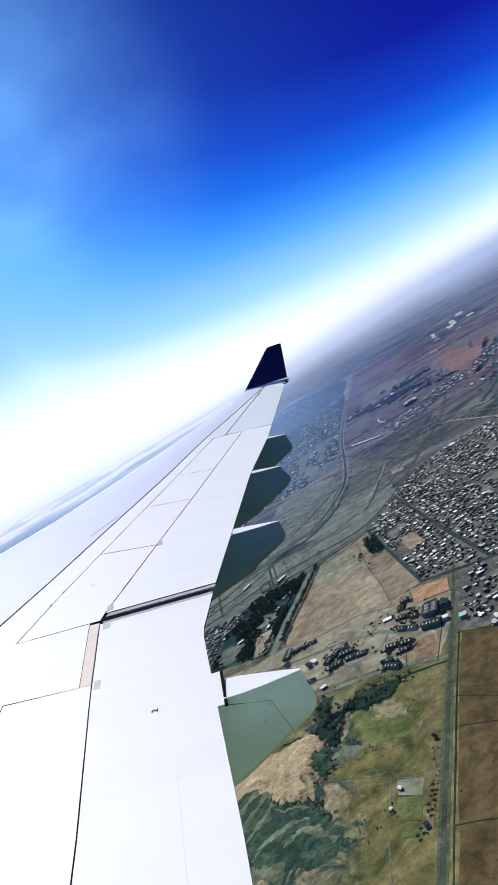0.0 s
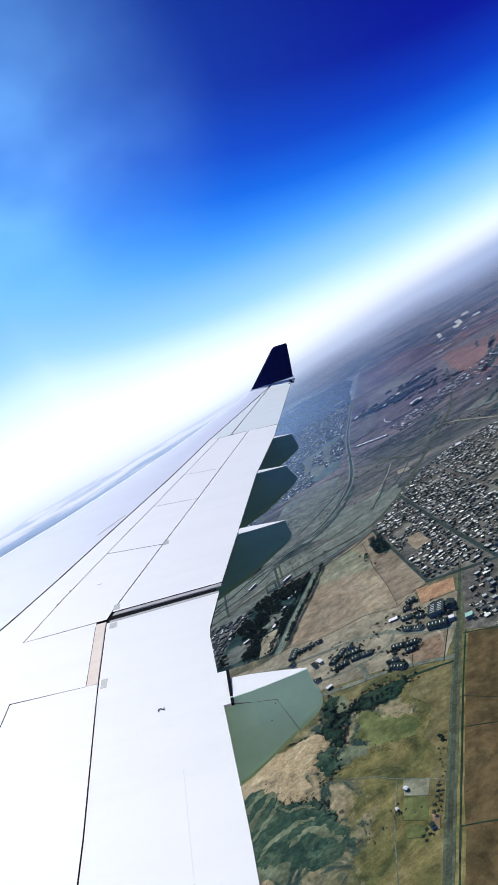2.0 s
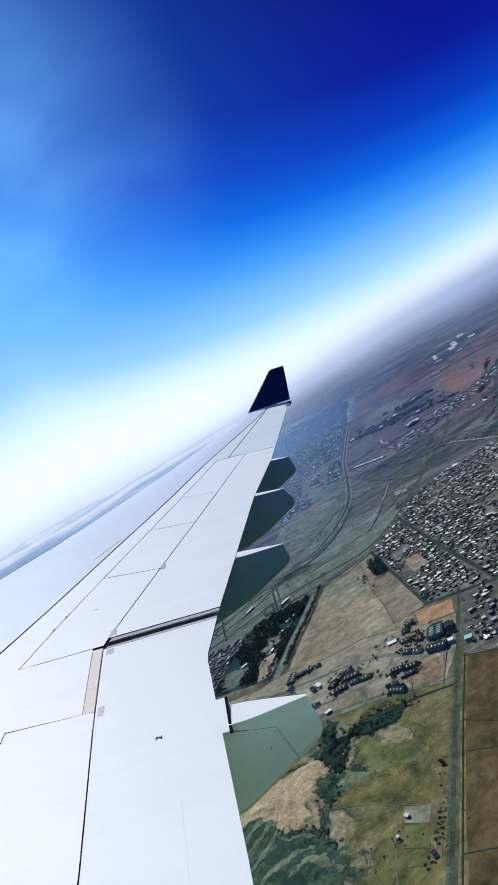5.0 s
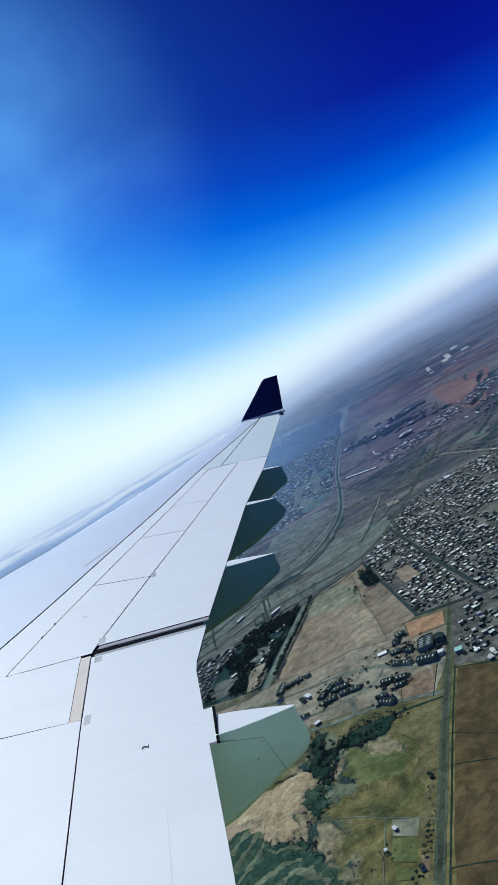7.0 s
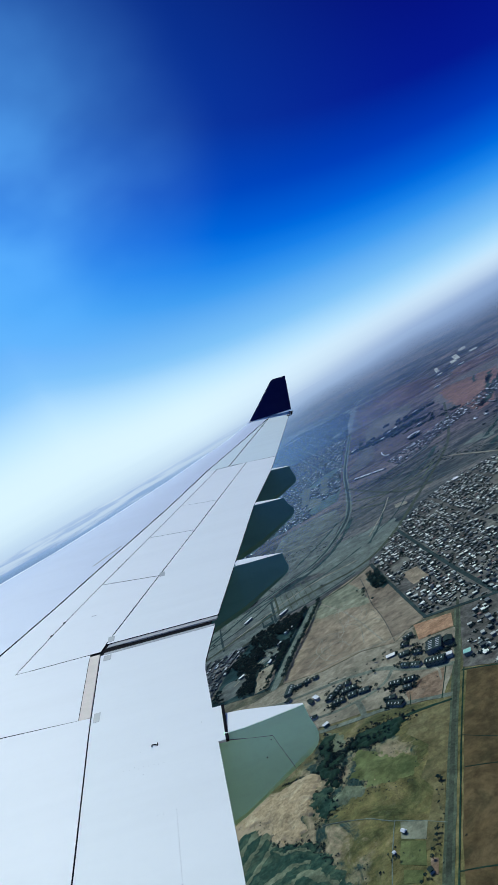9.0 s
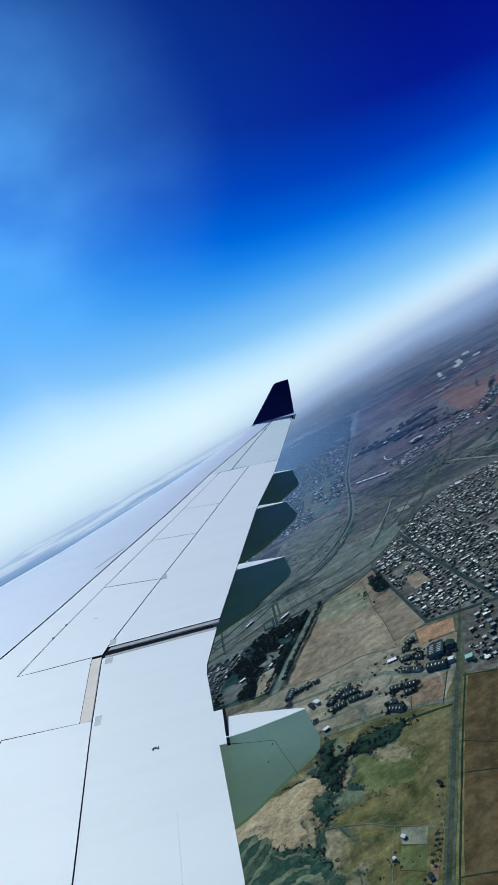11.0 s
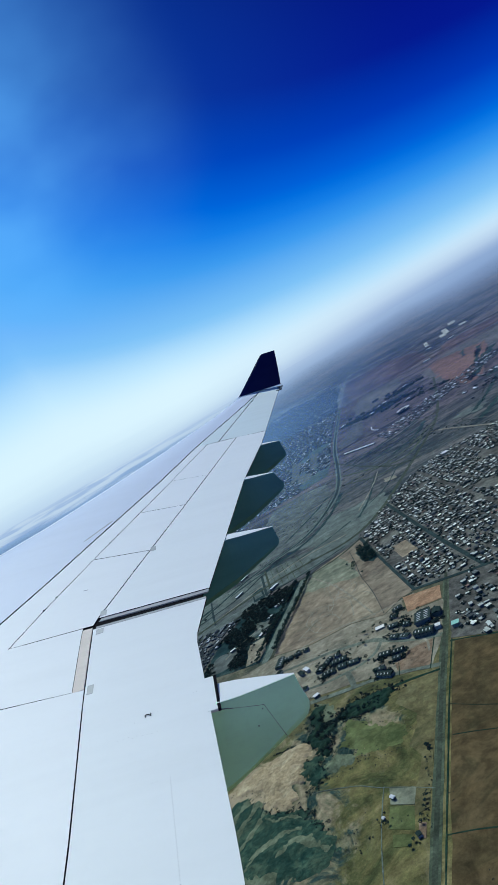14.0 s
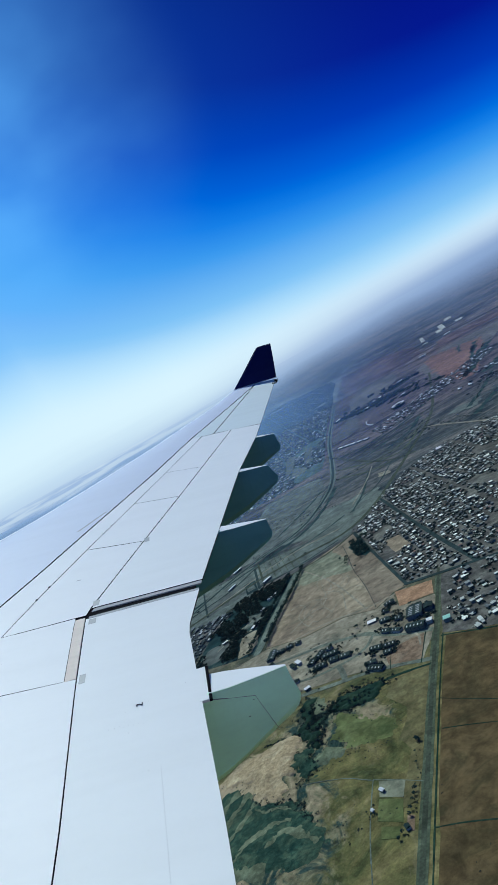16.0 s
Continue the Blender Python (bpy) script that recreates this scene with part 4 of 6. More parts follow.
ribbon("dirt_track", [(-300, 1450), (-200, 1500), (-60, 1580), (80, 1560)], 5, 0.48, TRACK, "pale track along the fallow strip", "track", 0.4)
ribbon("dirt_track", [(215, 2300), (330, 2290), (480, 2400), (640, 2440)], 9, 0.45, ASPHALT, "grey road by the highway junction", "track", 0.2)
ribbon("hedge_strip", [(240, 2430), (420, 2380), (560, 2480)], 14, 0.38, SCRUB, "dark scrubby strip by the junction", "scrub", 0.8)
ribbon("dirt_track", [(52, 905), (70, 880), (62, 845)], 3, 0.44, TRACK, "short pale drive", "track", 0.4)
ribbon("dirt_track", [(-200, 1050), (-60, 1085), (40, 1040), (100, 1040)], 4, 0.42, TRACK, "pale track along the tan field", "track", 0.5)

ribbon("road", [(222, 2590), (258, 2300), (302, 2036), (330, 1960), (390, 1900)], 8, 0.49, ASPHALT, "narrow grey road crossing the open ground")
ribbon("dirt_track", [(277, 2020), (231, 1888), (173, 1764), (143, 1701)], 3.4, 0.47, TRACK, "pale dirt track north of town", "track", 0.4)
ribbon("dirt_track", [(193, 2075), (263, 1960), (350, 1941)], 7, 0.46, VERGE, "grey dirt track by the junction", "track", 0.4)
ribbon("dirt_track", [(200, 2240), (300, 2060), (370, 1980), (475, 2158)], 9, 0.45, VERGE, "grey road by the junction", "track", 0.3)
ribbon("hedge_strip", [(250, 2330), (420, 2440), (563, 2507), (700, 2640)], 9, 0.40, SCRUB, "dark scrubby strip beside the far estate", "scrub", 0.8)
ribbon("hedge_strip", [(160, 1700), (240, 1770), (330, 1960)], 4, 0.44, SCRUB, "dark scrubby strip beside the ring road", "scrub", 0.9)
ribbon("dirt_track", [(-82, 1123), (-41, 1180), (-4, 1202), (11, 1161), (1, 1085)], 2.2, 0.45, TRACK, "faint winding track in the tan field", "track", 0.6)
ribbon("dirt_track", [(-100, 1110), (-60, 1150), (-30, 1150), (-20, 1100)], 1.8, 0.45, TRACK, "faint winding track in the tan field", "track", 0.6)
scribble = random.Random(23)
for k_ in range(16):
    cx_, cy_, r_ = scribble.uniform(-85, 25), scribble.uniform(1120, 1270), scribble.uniform(10, 34)
    a_ = scribble.uniform(0, math.tau)
    loop = [(cx_ + r_ * math.cos(a_ + 0.55 * i) * (1 + 0.25 * scribble.random()), cy_ + 1.7 * r_ * math.sin(a_ + 0.55 * i) * (1 + 0.25 * scribble.random())) for i in range(scribble.randrange(4, 9))]
    ribbon("dirt_track", loop, scribble.uniform(0.9, 1.9), 0.40 + 0.004 * k_, TRACK, "faint looping wheel track in the tan field", "track", 0.9)
field("field", [(-52, 1404), (-40, 1413), (36, 1430), (52, 1330), (46, 1250), (0, 1280), (-60, 1320), (-78, 1310)], 0.345, FALLOW, "greenish corner of the mown field", ragged=14)
for k_, (a_, b_) in enumerate(((1046, 2.5), (1036, 3.5), (1018, 2.5))):
    ribbon("dirt_track", [(-230, a_ + 36), (-151, a_), (-94, a_ - 20), (-39, a_ - 36)], b_, 0.43 + 0.02 * k_, TRACK, "pale wheel track along the school road", "track", 0.5)
ribbon("street", [(-133, 1640), (-130, 1560), (-128, 1446)], 5, 0.54, ASPHALT, "short grey lane across the fallow strip", "street", 0.2)
ribbon("hedge_strip", [(-205, 1400), (-178, 1330), (-150, 1290)], 5, 0.46, SCRUB, "dark hedge inside the wood", "scrub", 0.8)
ribbon("dirt_track", [(-240, 1210), (-190, 1260), (-120, 1290)], 3, 0.47, TRACK, "pale path through the wood", "track", 0.6)

ribbon("hedge_strip", [(440, 3440), (476, 3419), (597, 3318), (700, 3300)], 70, 0.40, SCRUB, "dark tree belt among far slab blocks", "scrub", 0.9)
ribbon("hedge_strip", [(720, 3560), (800, 3540), (920, 3640)], 50, 0.40, SCRUB, "dark tree belt among far slab blocks", "scrub", 0.9)
for k_, line_ in enumerate(([(-60, 1800), (60, 1960), (110, 2060)], [(240, 1700), (330, 1850), (440, 2060)], [(130, 1640), (190, 1760), (250, 1960)], [(360, 2140), (480, 2230), (560, 2400)], [(300, 2200), (420, 2290), (520, 2330)],
                            [(640, 2100), (760, 2260), (900, 2500)], [(600, 1950), (800, 2180), (1000, 2350)], [(860, 2700), (1000, 2900), (1250, 3350)], [(900, 2560), (1100, 2800), (1300, 3000)], [(-100, 1560), (30, 1600), (110, 1650)])):
    ribbon("hedge_strip", line_, (7, 8, 7, 14, 12, 16, 20, 40, 34, 6)[k_], 0.39, SCRUB, "dark scrubby streak across the dry plain", "scrub", 1.2)
field("bare_patch", [(584, 2150), (640, 2190), (700, 2120), (640, 2060)], 0.36, DUN, "pale dun bare patch beside the dense town", "patch", 14, 10)

# ---- town ----
TOWN = [(100, 1469), (106, 1056), (209, 1000), (330, 935), (640, 935), (760, 1500), (640, 1800), (523, 1800), (415, 1812), (299, 1740), (203, 1622)]
field("town_ground", TOWN, 0.34, TOWN_DIRT, "grey trodden earth between the town houses", "ground", 3.0)
field("town_ground", [(154, 1018), (207, 998), (330, 930), (420, 900), (300, 690), (129, 812), (93, 846)], 0.34, TOWN_DIRT, "grey trodden earth between scattered houses", "ground", 3.0)
field("bare_strip", [(-300, 1130), (-200, 1094), (-147, 1100), (-78, 1064), (-9, 1057), (42, 1022), (76, 1042), (72, 992), (-20, 996), (-140, 1031), (-220, 1060), (-300, 1100)], 0.27, DUST, "pale dusty strip between field and school", "ground", 3.0)
field("school_ground", [(-140, 1035), (-20, 1000), (60, 1015), (78, 985), (125, 965), (85, 862), (55, 812), (-40, 870), (-120, 900)], 0.29, DUST, "dusty school grounds", "ground", 3.0)
ribbon("street", [(98, 1475), (100, 1250), (104, 1056)], 6, 0.50, TAR, "grey street along the edge of town", "street", smooth=1)
ribbon("street", [(203, 1622), (202, 1237), (209, 1000)], 8, 0.50, TAR, "wide grey main street through town", "street", smooth=1)
ribbon("street", [(100, 1056), (152, 1028), (209, 998), (330, 935), (500, 900)], 8, 0.48, TAR, "grey cross street along the edge of town", "street", smooth=1)
ribbon("street", [(330, 1760), (326, 1350), (330, 940)], 13, 0.50, TOWN_DIRT, "dusty street through town", "street", smooth=1)
ribbon("street", [(470, 1800), (464, 1350), (460, 940)], 10, 0.50, TOWN_DIRT, "dusty street through town", "street", smooth=1)
ribbon("street", [(155, 1010), (200, 900), (190, 790)], 6, 0.48, TOWN_DIRT, "dusty lane between scattered houses", "street", smooth=1)
field("town_plot", [(128, 1300), (160, 1300), (162, 1215), (130, 1215)], 0.44, TAN, "empty grassy plot between houses", "plot", 2)


def house_shape(w, d, h, rise, kind):
    """Walls, and a gabled, hipped or flat roof that overhangs them; two lists of (vertices, faces)."""
    a, b = w / 2, d / 2
    wall_v = [(-a, -b, -0.6), (a, -b, -0.6), (a, b, -0.6), (-a, b, -0.6), (-a, -b, h), (a, -b, h), (a, b, h), (-a, b, h)]
    wall_f = [(0, 1, 5, 4), (1, 2, 6, 5), (2, 3, 7, 6), (3, 0, 4, 7), (4, 5, 6, 7)]
    o, th = 0.5, 0.18
    p, q = a + o, b + o
    if kind == "flat":
        z = h + 0.02
        roof_v = [(-p, -q, z), (p, -q, z), (p, q, z), (-p, q, z), (-p, -q, z + 0.35), (p, -q, z + 0.35), (p, q, z + 0.35), (-p, q, z + 0.35)]
        roof_f = [(0, 3, 2, 1), (0, 1, 5, 4), (1, 2, 6, 5), (2, 3, 7, 6), (3, 0, 4, 7), (4, 5, 6, 7)]
    else:
        run = q if kind == "gable" else q - min(p, q) * 0.7
        z = h - 0.05
        roof_v = [(-p, -q, z), (p, -q, z), (p, q, z), (-p, q, z), (0, -run, z + rise), (0, run, z + rise),
                  (-p, -q, z - th), (p, -q, z - th), (p, q, z - th), (-p, q, z - th)]
        roof_f = [(0, 4, 5, 3), (1, 2, 5, 4), (0, 1, 4), (2, 3, 5), (6, 7, 1, 0), (7, 8, 2, 1), (8, 9, 3, 2), (9, 6, 0, 3), (6, 9, 8, 7)]
    return (wall_v, wall_f), (roof_v, roof_f)


SHAPES = [house_shape(*s) for s in ((7.5, 11, 3.1, 1.7, "gable"), (8.5, 9.5, 3.2, 1.5, "hip"), (6.5, 14, 3.0, 1.5, "gable"), (9, 12, 5.6, 1.2, "hip"),
                                    (7, 8, 3.3, 0, "flat"), (9, 10, 6.2, 0, "flat"), (5, 7, 2.6, 1.0, "gable"))]
KINDS = []
for wall, roof in SHAPES:
    KINDS.append((mesh_of("wall", *wall, WALL_ONE), mesh_of("roof", *roof, ROOF_ONE)))
rng = random.Random(7)
spots = []
STREETS_X = ((203, 8), (328, 7), (464, 7), (100, 7))
for row_x in range(110, 640, 19):
    for x0 in (row_x, row_x + 8):
        for y0 in np.arange(940, 1815, 10.0):
            x, y = x0 + rng.uniform(-2.2, 2.2), y0 + rng.uniform(-4.0, 4.0)
            if not inside(x, y, TOWN) or any(abs(x - s) < g for s, g in STREETS_X) or (130 < x < 160 and 1215 < y < 1300):
                continue
            if abs(y - (1056 - (x - 106) * 0.544)) < 8 or rng.random() < 0.16:
                continue
            if noise.noise(Vector((x * 0.012, y * 0.012, 1.0))) < -0.42:
                continue
            k = rng.choice((0, 0, 1, 1, 2, 3, 4, 4, 5, 6))
            spots.append((x, y, rng.choice((0, 0, 90, 90)) + rng.uniform(-14, 14), k, rng.uniform(0.36, 0.74)))
PLOTS = [(154, 1018), (207, 998), (330, 930), (420, 900), (300, 690), (129, 812), (93, 846)]
for x0 in np.arange(100, 420, 10.0):
    for y0 in np.arange(700, 1012, 13.0):
        x, y = x0 + rng.uniform(-5, 5), y0 + rng.uniform(-7, 7)
        if inside(x, y, PLOTS) and rng.random() < 0.5 and abs(y - (1056 - (x - 106) * 0.544)) > 11 and abs(x - 195) > 6:
            if x < 92 + (y - 846) * 0.36 + 12:
                continue
            spots.append((x, y, rng.choice((0, 90)) + rng.uniform(-10, 10), rng.randrange(7), rng.uniform(0.48, 0.80)))
            if rng.random() < 0.5:
                spots.append((x + rng.choice((-7, 7)), y + rng.uniform(-6, 6), rng.choice((0, 90)), 6, rng.uniform(0.5, 0.8)))
spots.sort(key=lambda s: s[1] + 0.3 * abs(s[0] - 150))
originals = {}
for x, y, turn, k, size in spots[:300]:
    m = pose(x, y, 0.4, 0, 0, turn) @ Matrix.Diagonal((size, size, size, 1))
    h = holder("house", m)
    tagged(h, ("low town house with a pitched tin roof" if k in (0, 1, 2, 3, 6) else "boxy town house with a flat roof"), "house", "houses of the town")
    part("wall", KINDS[k][0], h)
    part("roof", KINDS[k][1], h)


def joined_houses(name, places, base_z, label, roofs=ROOF_MANY):
    v, f, mi = [], [], []
    for x, y, turn, k, size in places:
        c, s = math.cos(radians(turn)) * size, math.sin(radians(turn)) * size
        for mat, (vs, fs) in enumerate(SHAPES[k]):
            n = len(v)
            at, k_far = far(x, y, 1.0 if math.hypot(x, y) < RIM else 0.988)
            v += [(at.x + k_far * (c * a - s * b), at.y + k_far * (s * a + c * b), at.z + k_far * (base_z + size * z)) for a, b, z in vs]
            f += [tuple(n + i for i in q) for q in fs]
            mi += [mat] * len(fs)
    tagged(new(name, mesh_of(name, v, f, [WALL_MANY, roofs], mi)), label, "houses", kind="stuff")


joined_houses("town_houses", spots[300:], 0.4, "dense rows of small town houses with tin roofs")

# the far city, and the estates beside the wood
city = []
CITY = [(-420, 2100), (-281, 2155), (-130, 2370), (70, 2375), (150, 2330), (205, 2560), (262, 2900), (400, 3640), (600, 4540), (690, 5100), (900, 6100), (960, 6700), (500, 7400), (-600, 6000), (-1000, 4380), (-1000, 2900)]
field("town_ground", [(-420, 2100), (-281, 2155), (-130, 2385), (70, 2400), (165, 2400), (205, 2560), (262, 2900), (400, 3640), (565, 4440), (-300, 4480), (-900, 4380), (-1000, 2900)], 0.2, CITY_DIRT, "grey built-up ground of the far city", "ground", 6.0, 40)
OPEN_PLOTS = [[(100, 3150), (143, 3098), (79, 2662), (42, 2628)], [(201, 3159), (229, 3083), (170, 2699), (141, 2751)], [(90, 2750), (140, 2660), (117, 2535), (57, 2536)]]
for plot in OPEN_PLOTS:
    field("town_plot", plot, 0.42, DUN, "pale bare plot among the far city blocks", "plot", 5)
for x0 in np.arange(-450, 980, 9.0):
    for y0 in np.arange(2110, 7400, 16.0):
        x, y = x0 + rng.uniform(-4, 4), y0 + rng.uniform(-7, 7)
        if x > -430 + (y - 2100) * 0.14 and inside(x, y, CITY) and not any(inside(x, y, p) for p in OPEN_PLOTS) and rng.random() < 0.85 and round(x0 / 9) % 9 and round(y0 / 16) % 10 and noise.noise(Vector((x * 0.004, y * 0.003, 4.0))) > -0.42:
            city.append((x, y, rng.choice((0, 90)) + 12, rng.choice((0, 3, 4, 5, 5, 2)), rng.uniform(0.45, 0.95)))
joined_houses("city_houses", city, 0.1, "far city blocks veiled in blue haze", ROOF_DULL)
estate = []
EST = [(-207, 1392), (-262, 1285), (-292, 1196), (-350, 1180), (-360, 1430), (-225, 1396)]
along_, across_ = Vector((0.447, 0.894)), Vector((0.894, -0.447))
for r_ in range(-24, 25):
    for c_ in range(-24, 25):
        p_ = Vector((-270, 1300)) + along_ * (c_ * 12.5 + rng.uniform(-1, 1)) + across_ * (r_ * 9.0 + (r_ % 2) * 3.0)
        if inside(p_.x, p_.y, EST) and rng.random() < 0.86:
            estate.append((p_.x, p_.y, -26.6, rng.choice((2, 2, 0, 6)), rng.uniform(0.62, 0.88)))
joined_houses("terrace_houses", estate, 0.3, "close parallel rows of dark-roofed terrace houses", ROOF_TERRACE)
estate = []
for x0 in np.arange(-330, -200, 10.0):
    for y0 in np.arange(1660, 1850, 15.0):
        if rng.random() < 0.6:
            estate.append((x0 + rng.uniform(-3, 3), y0 + rng.uniform(-5, 5), 20, rng.choice((0, 2, 4)), rng.uniform(0.6, 1.0)))
for x0 in np.arange(430, 1150, 12.0):
    for y0 in np.arange(2180, 3000, 22.0):
        d = (y0 - 2240) - (x0 - 430) * 0.95
        if -60 < d < 130 and rng.random() < 0.75:
            estate.append((x0 + rng.uniform(-4, 4), y0 + rng.uniform(-6, 6) + 250 - (x0 - 430) * 0.2, 40, rng.choice((0, 1, 4)), rng.uniform(0.7, 1.1)))
for x0 in np.arange(720, 1500, 18.0):
    for y0 in np.arange(1900, 2700, 30.0):
        if rng.random() < 0.55 and noise.noise(Vector((x0 * 0.006, y0 * 0.006, 2.0))) > 0.0:
            estate.append((x0 + rng.uniform(-4, 4), y0 + rng.uniform(-6, 6), 20, rng.choice((0, 1, 4)), rng.uniform(0.9, 1.4)))
joined_houses("estate_houses", estate, 0.3, "close rows of small estate houses", ROOF_DULL)


# ---- larger buildings ----
def long_block(x, y, turn, w, d, h, rise, roof, label, wings=(), name="school_building", base=0.35, walls=None):
    """A long block with its roof, rows of windows and any wings."""
    if name == "school_building":
        w, d, h, rise = w * 0.66, d * 0.84, h * 0.52, rise * 0.7
    ob = holder(name, pose(x, y, base, 0, 0, turn))
    tagged(ob, label, "building", "school blocks" if name == "school_building" else "")
    for bx, by, bw, bd, bh in ((0, 0, w, d, h), *wings):
        at = pose(bx, by, 0)
        wall, rf = house_shape(bw, bd, bh, rise, "gable" if rise else "flat")
        part("wall", mesh_of("wall", *wall, walls or PALE), ob, at=at)
        part("roof", mesh_of("roof", *rf, roof), ob, at=at)
        if roof is SLATE and bd > 8 and name in ("school_building", "factory"):
            strip_ = mesh_of("skylight", *box_shape(bw * 0.26, 1.1, 0.25), SHED)
            slope = math.degrees(math.atan2(rise, bw / 2)) if rise else 0.0
            for i in range(int(bd / 5.5)):
                for side_ in ((1,) if rise else (-1, 1)):
                    part("skylight", strip_, ob, "white skylight strip", at=pose(bx + side_ * bw * 0.24, by - bd / 2 + (i + 0.6) * 5.5, bh + rise * 0.52 + (0.12 if rise else 0.45), 0, side_ * slope))
        n = max(2, int(bd / 5))
        pane = mesh_of("window", *box_shape(0.12, 1.4, 1.0), SLATE)
        for storey in range(max(1, int(bh / 3.2))):
            for i in range(n):
                for sx in (-1, 1):
                    part("window", pane, ob, at=pose(bx + sx * (bw / 2 + 0.03), by - bd / 2 + (i + 0.5) * bd / n, 1.7 + 3.1 * storey))
    return ob


def box_shape(w, d, h):
    a, b, c = w / 2, d / 2, h / 2
    return [(-a, -b, -c), (a, -b, -c), (a, b, -c), (-a, b, -c), (-a, -b, c), (a, -b, c), (a, b, c), (-a, b, c)], \
           [(0, 3, 2, 1), (0, 1, 5, 4), (1, 2, 6, 5), (2, 3, 7, 6), (3, 0, 4, 7), (4, 5, 6, 7)]


DARK = "long school block with a dark roof and pale skylights"


def block_along(a, b, w, h, rise, roof, label, name="school_building", **more):
    """A long block whose ridge runs from a to b."""
    a, b = Vector(a), Vector(b)
    d = b - a
    return long_block((a.x + b.x) / 2, (a.y + b.y) / 2, math.degrees(math.atan2(-d.x, d.y)), w, d.length, h, rise, roof, label, name=name, **more)


for a_, b_, w_ in (((-143, 1040), (-132, 1074), 18), ((-131, 1059), (-113, 1054), 12), ((-112, 1056), (-99, 1053), 12), ((-96, 1053), (-86, 1050), 13),
                   ((-84, 950), (-74, 966), 16), ((-72, 962), (-58, 978), 14), ((-64, 956), (-36, 950), 15), ((-80, 936), (-58, 931), 15), ((-56, 934), (-40, 929), 15), ((-40, 928), (-22, 922), 15), ((-54, 974), (-44, 970), 12),
                   ((2, 902), (20, 892), 15), ((20, 890), (38, 882), 15), ((-14, 868), (4, 862), 12), ((-12, 856), (8, 834), 15), ((16, 872), (28, 866), 11),
                   ((34, 968), (52, 962), 15), ((54, 952), (66, 944), 13), ((30, 936), (42, 922), 14), ((42, 922), (54, 908), 14), ((54, 1012), (72, 1016), 14), ((46, 996), (56, 990), 11)):
    block_along(a_, b_, w_, 7.0, 2.2, SLATE, DARK)
block_along((18, 986), (34, 982), 13, 5, 2.2, SHED, "pale-roofed school block among dark-roofed ones")
long_block(-142, 1022, -50, 8, 10, 4, 1.4, SLATE, "small dark-roofed hut beside the school road", name="hut")
long_block(-99, 981, 20, 6, 14, 4, 0, SHED, "small white-roofed store beside a dark shed", name="store_house")
long_block(-108, 978, 20, 6, 15, 4, 0, SLATE, "small dark shed beside a white store", name="store_house")
block_along((-162, 944), (-100, 925), 12, 6, 2.0, SLATE, DARK)
block_along((-166, 962), (-158, 926), 12, 6, 2.0, SLATE, "dark-roofed school wing across the end of a long block")
long_block(-96, 889, -70, 6, 8, 3.5, 0, SHED, "small white-roofed hut by the dirt road", name="hut")
long_block(84, 936, -19, 23, 30, 6.5, 0, SLATE, "large dark flat-roofed factory block with rows of pale vents", ((0, 19, 19, 7, 5),), name="factory")
block_along((60, 900), (84, 884), 13, 7, 1.6, SLATE, "long dark block with pale roof lights before the factory", name="factory")
long_block(104, 930, -22, 12, 14, 6, 1.8, SLATE, "dark-roofed hall beside the factory", name="hall")
long_block(91, 889, -20, 8, 8, 5, 0, SHED, "small white block beside the main road", name="gatehouse")
long_block(111, 869, -18, 9.5, 10, 5, 0, MINT, "square house with a flat mint-green roof", name="house")
for x, y, turn in ((-190, 1295, 20), (-152, 1234, 60), (-163, 1226, 60), (-140, 1292, 40), (-107, 1343, 60), (-121, 1335, 50), (-222, 1228, 25)):
    long_block(x, y, turn - 90, 5, 11, 3.5, 0, SHED, "small white-roofed hut among the trees of the wood", name="hut")
long_block(-53, 618, 30, 3.2, 5, 2.6, 1.0, SHED, "small pale hut beside a vegetable plot", name="hut")
long_block(-68, 598, 20, 2.2, 3, 2.2, 0.8, SHED, "tiny pale hut among bushes", name="hut")
long_block(-44, 556, 10, 4, 5, 2.6, 1.0, SLATE, "dark-roofed farm hut under trees", name="hut")
for i in range(5):
    long_block(290 + 21 * i, 2610 - 27 * i, 38, 11 + i, 25, 5, 1.8, SHED, "long white-roofed shed in a row beside the highway", name="shed", base=0.3)
for r, (x0, y0, x1, y1, n) in enumerate(((440, 3420, 700, 3130, 11), (500, 3560, 780, 3280, 10), (700, 3760, 930, 3560, 6), (620, 3480, 760, 3330, 6))):
    for i in range(n):
        u = i / (n - 1)
        if rng.random() < 0.8:
            long_block(x0 + (x1 - x0) * u + rng.uniform(-12, 12), y0 + (y1 - y0) * u + rng.uniform(-45, 45), rng.uniform(-70, -30), rng.uniform(10, 18), rng.uniform(20, 46), 10, 0, SLATE if (i + r) % 5 else SHED, "far slab block on the hazy plain", name="slab_block", base=0.3, walls=WALL_ONE)
# far roofs emit their sunlit white
for pts_, lab_ in (([(1990, 6260), (2035, 6240), (1880, 5720), (1835, 5730)], "long white roof of a far works"), ([(1910, 5960), (1945, 5950), (1850, 5620), (1815, 5630)], "long white roof of a far works"), ([(1800, 5760), (1850, 5740), (1770, 5480), (1720, 5490)], "white roof of a far works"),
                   ([(2010, 5820), (2070, 5800), (2010, 5610), (1950, 5630)], "white roof of a far works"), ([(1700, 5930), (1730, 5925), (1590, 5420), (1560, 5430)], "slim white roof of a far works")):
    far_field("far_hall", pts_, FAR_WHITE, lab_, 8.0, 0.988, "building")
far_field("far_hall", [(2230, 6720), (2300, 6700), (2180, 6360), (2110, 6370)], FAR_WHITE, "broad pale roof of a far works", 10.0, 0.987, "building")
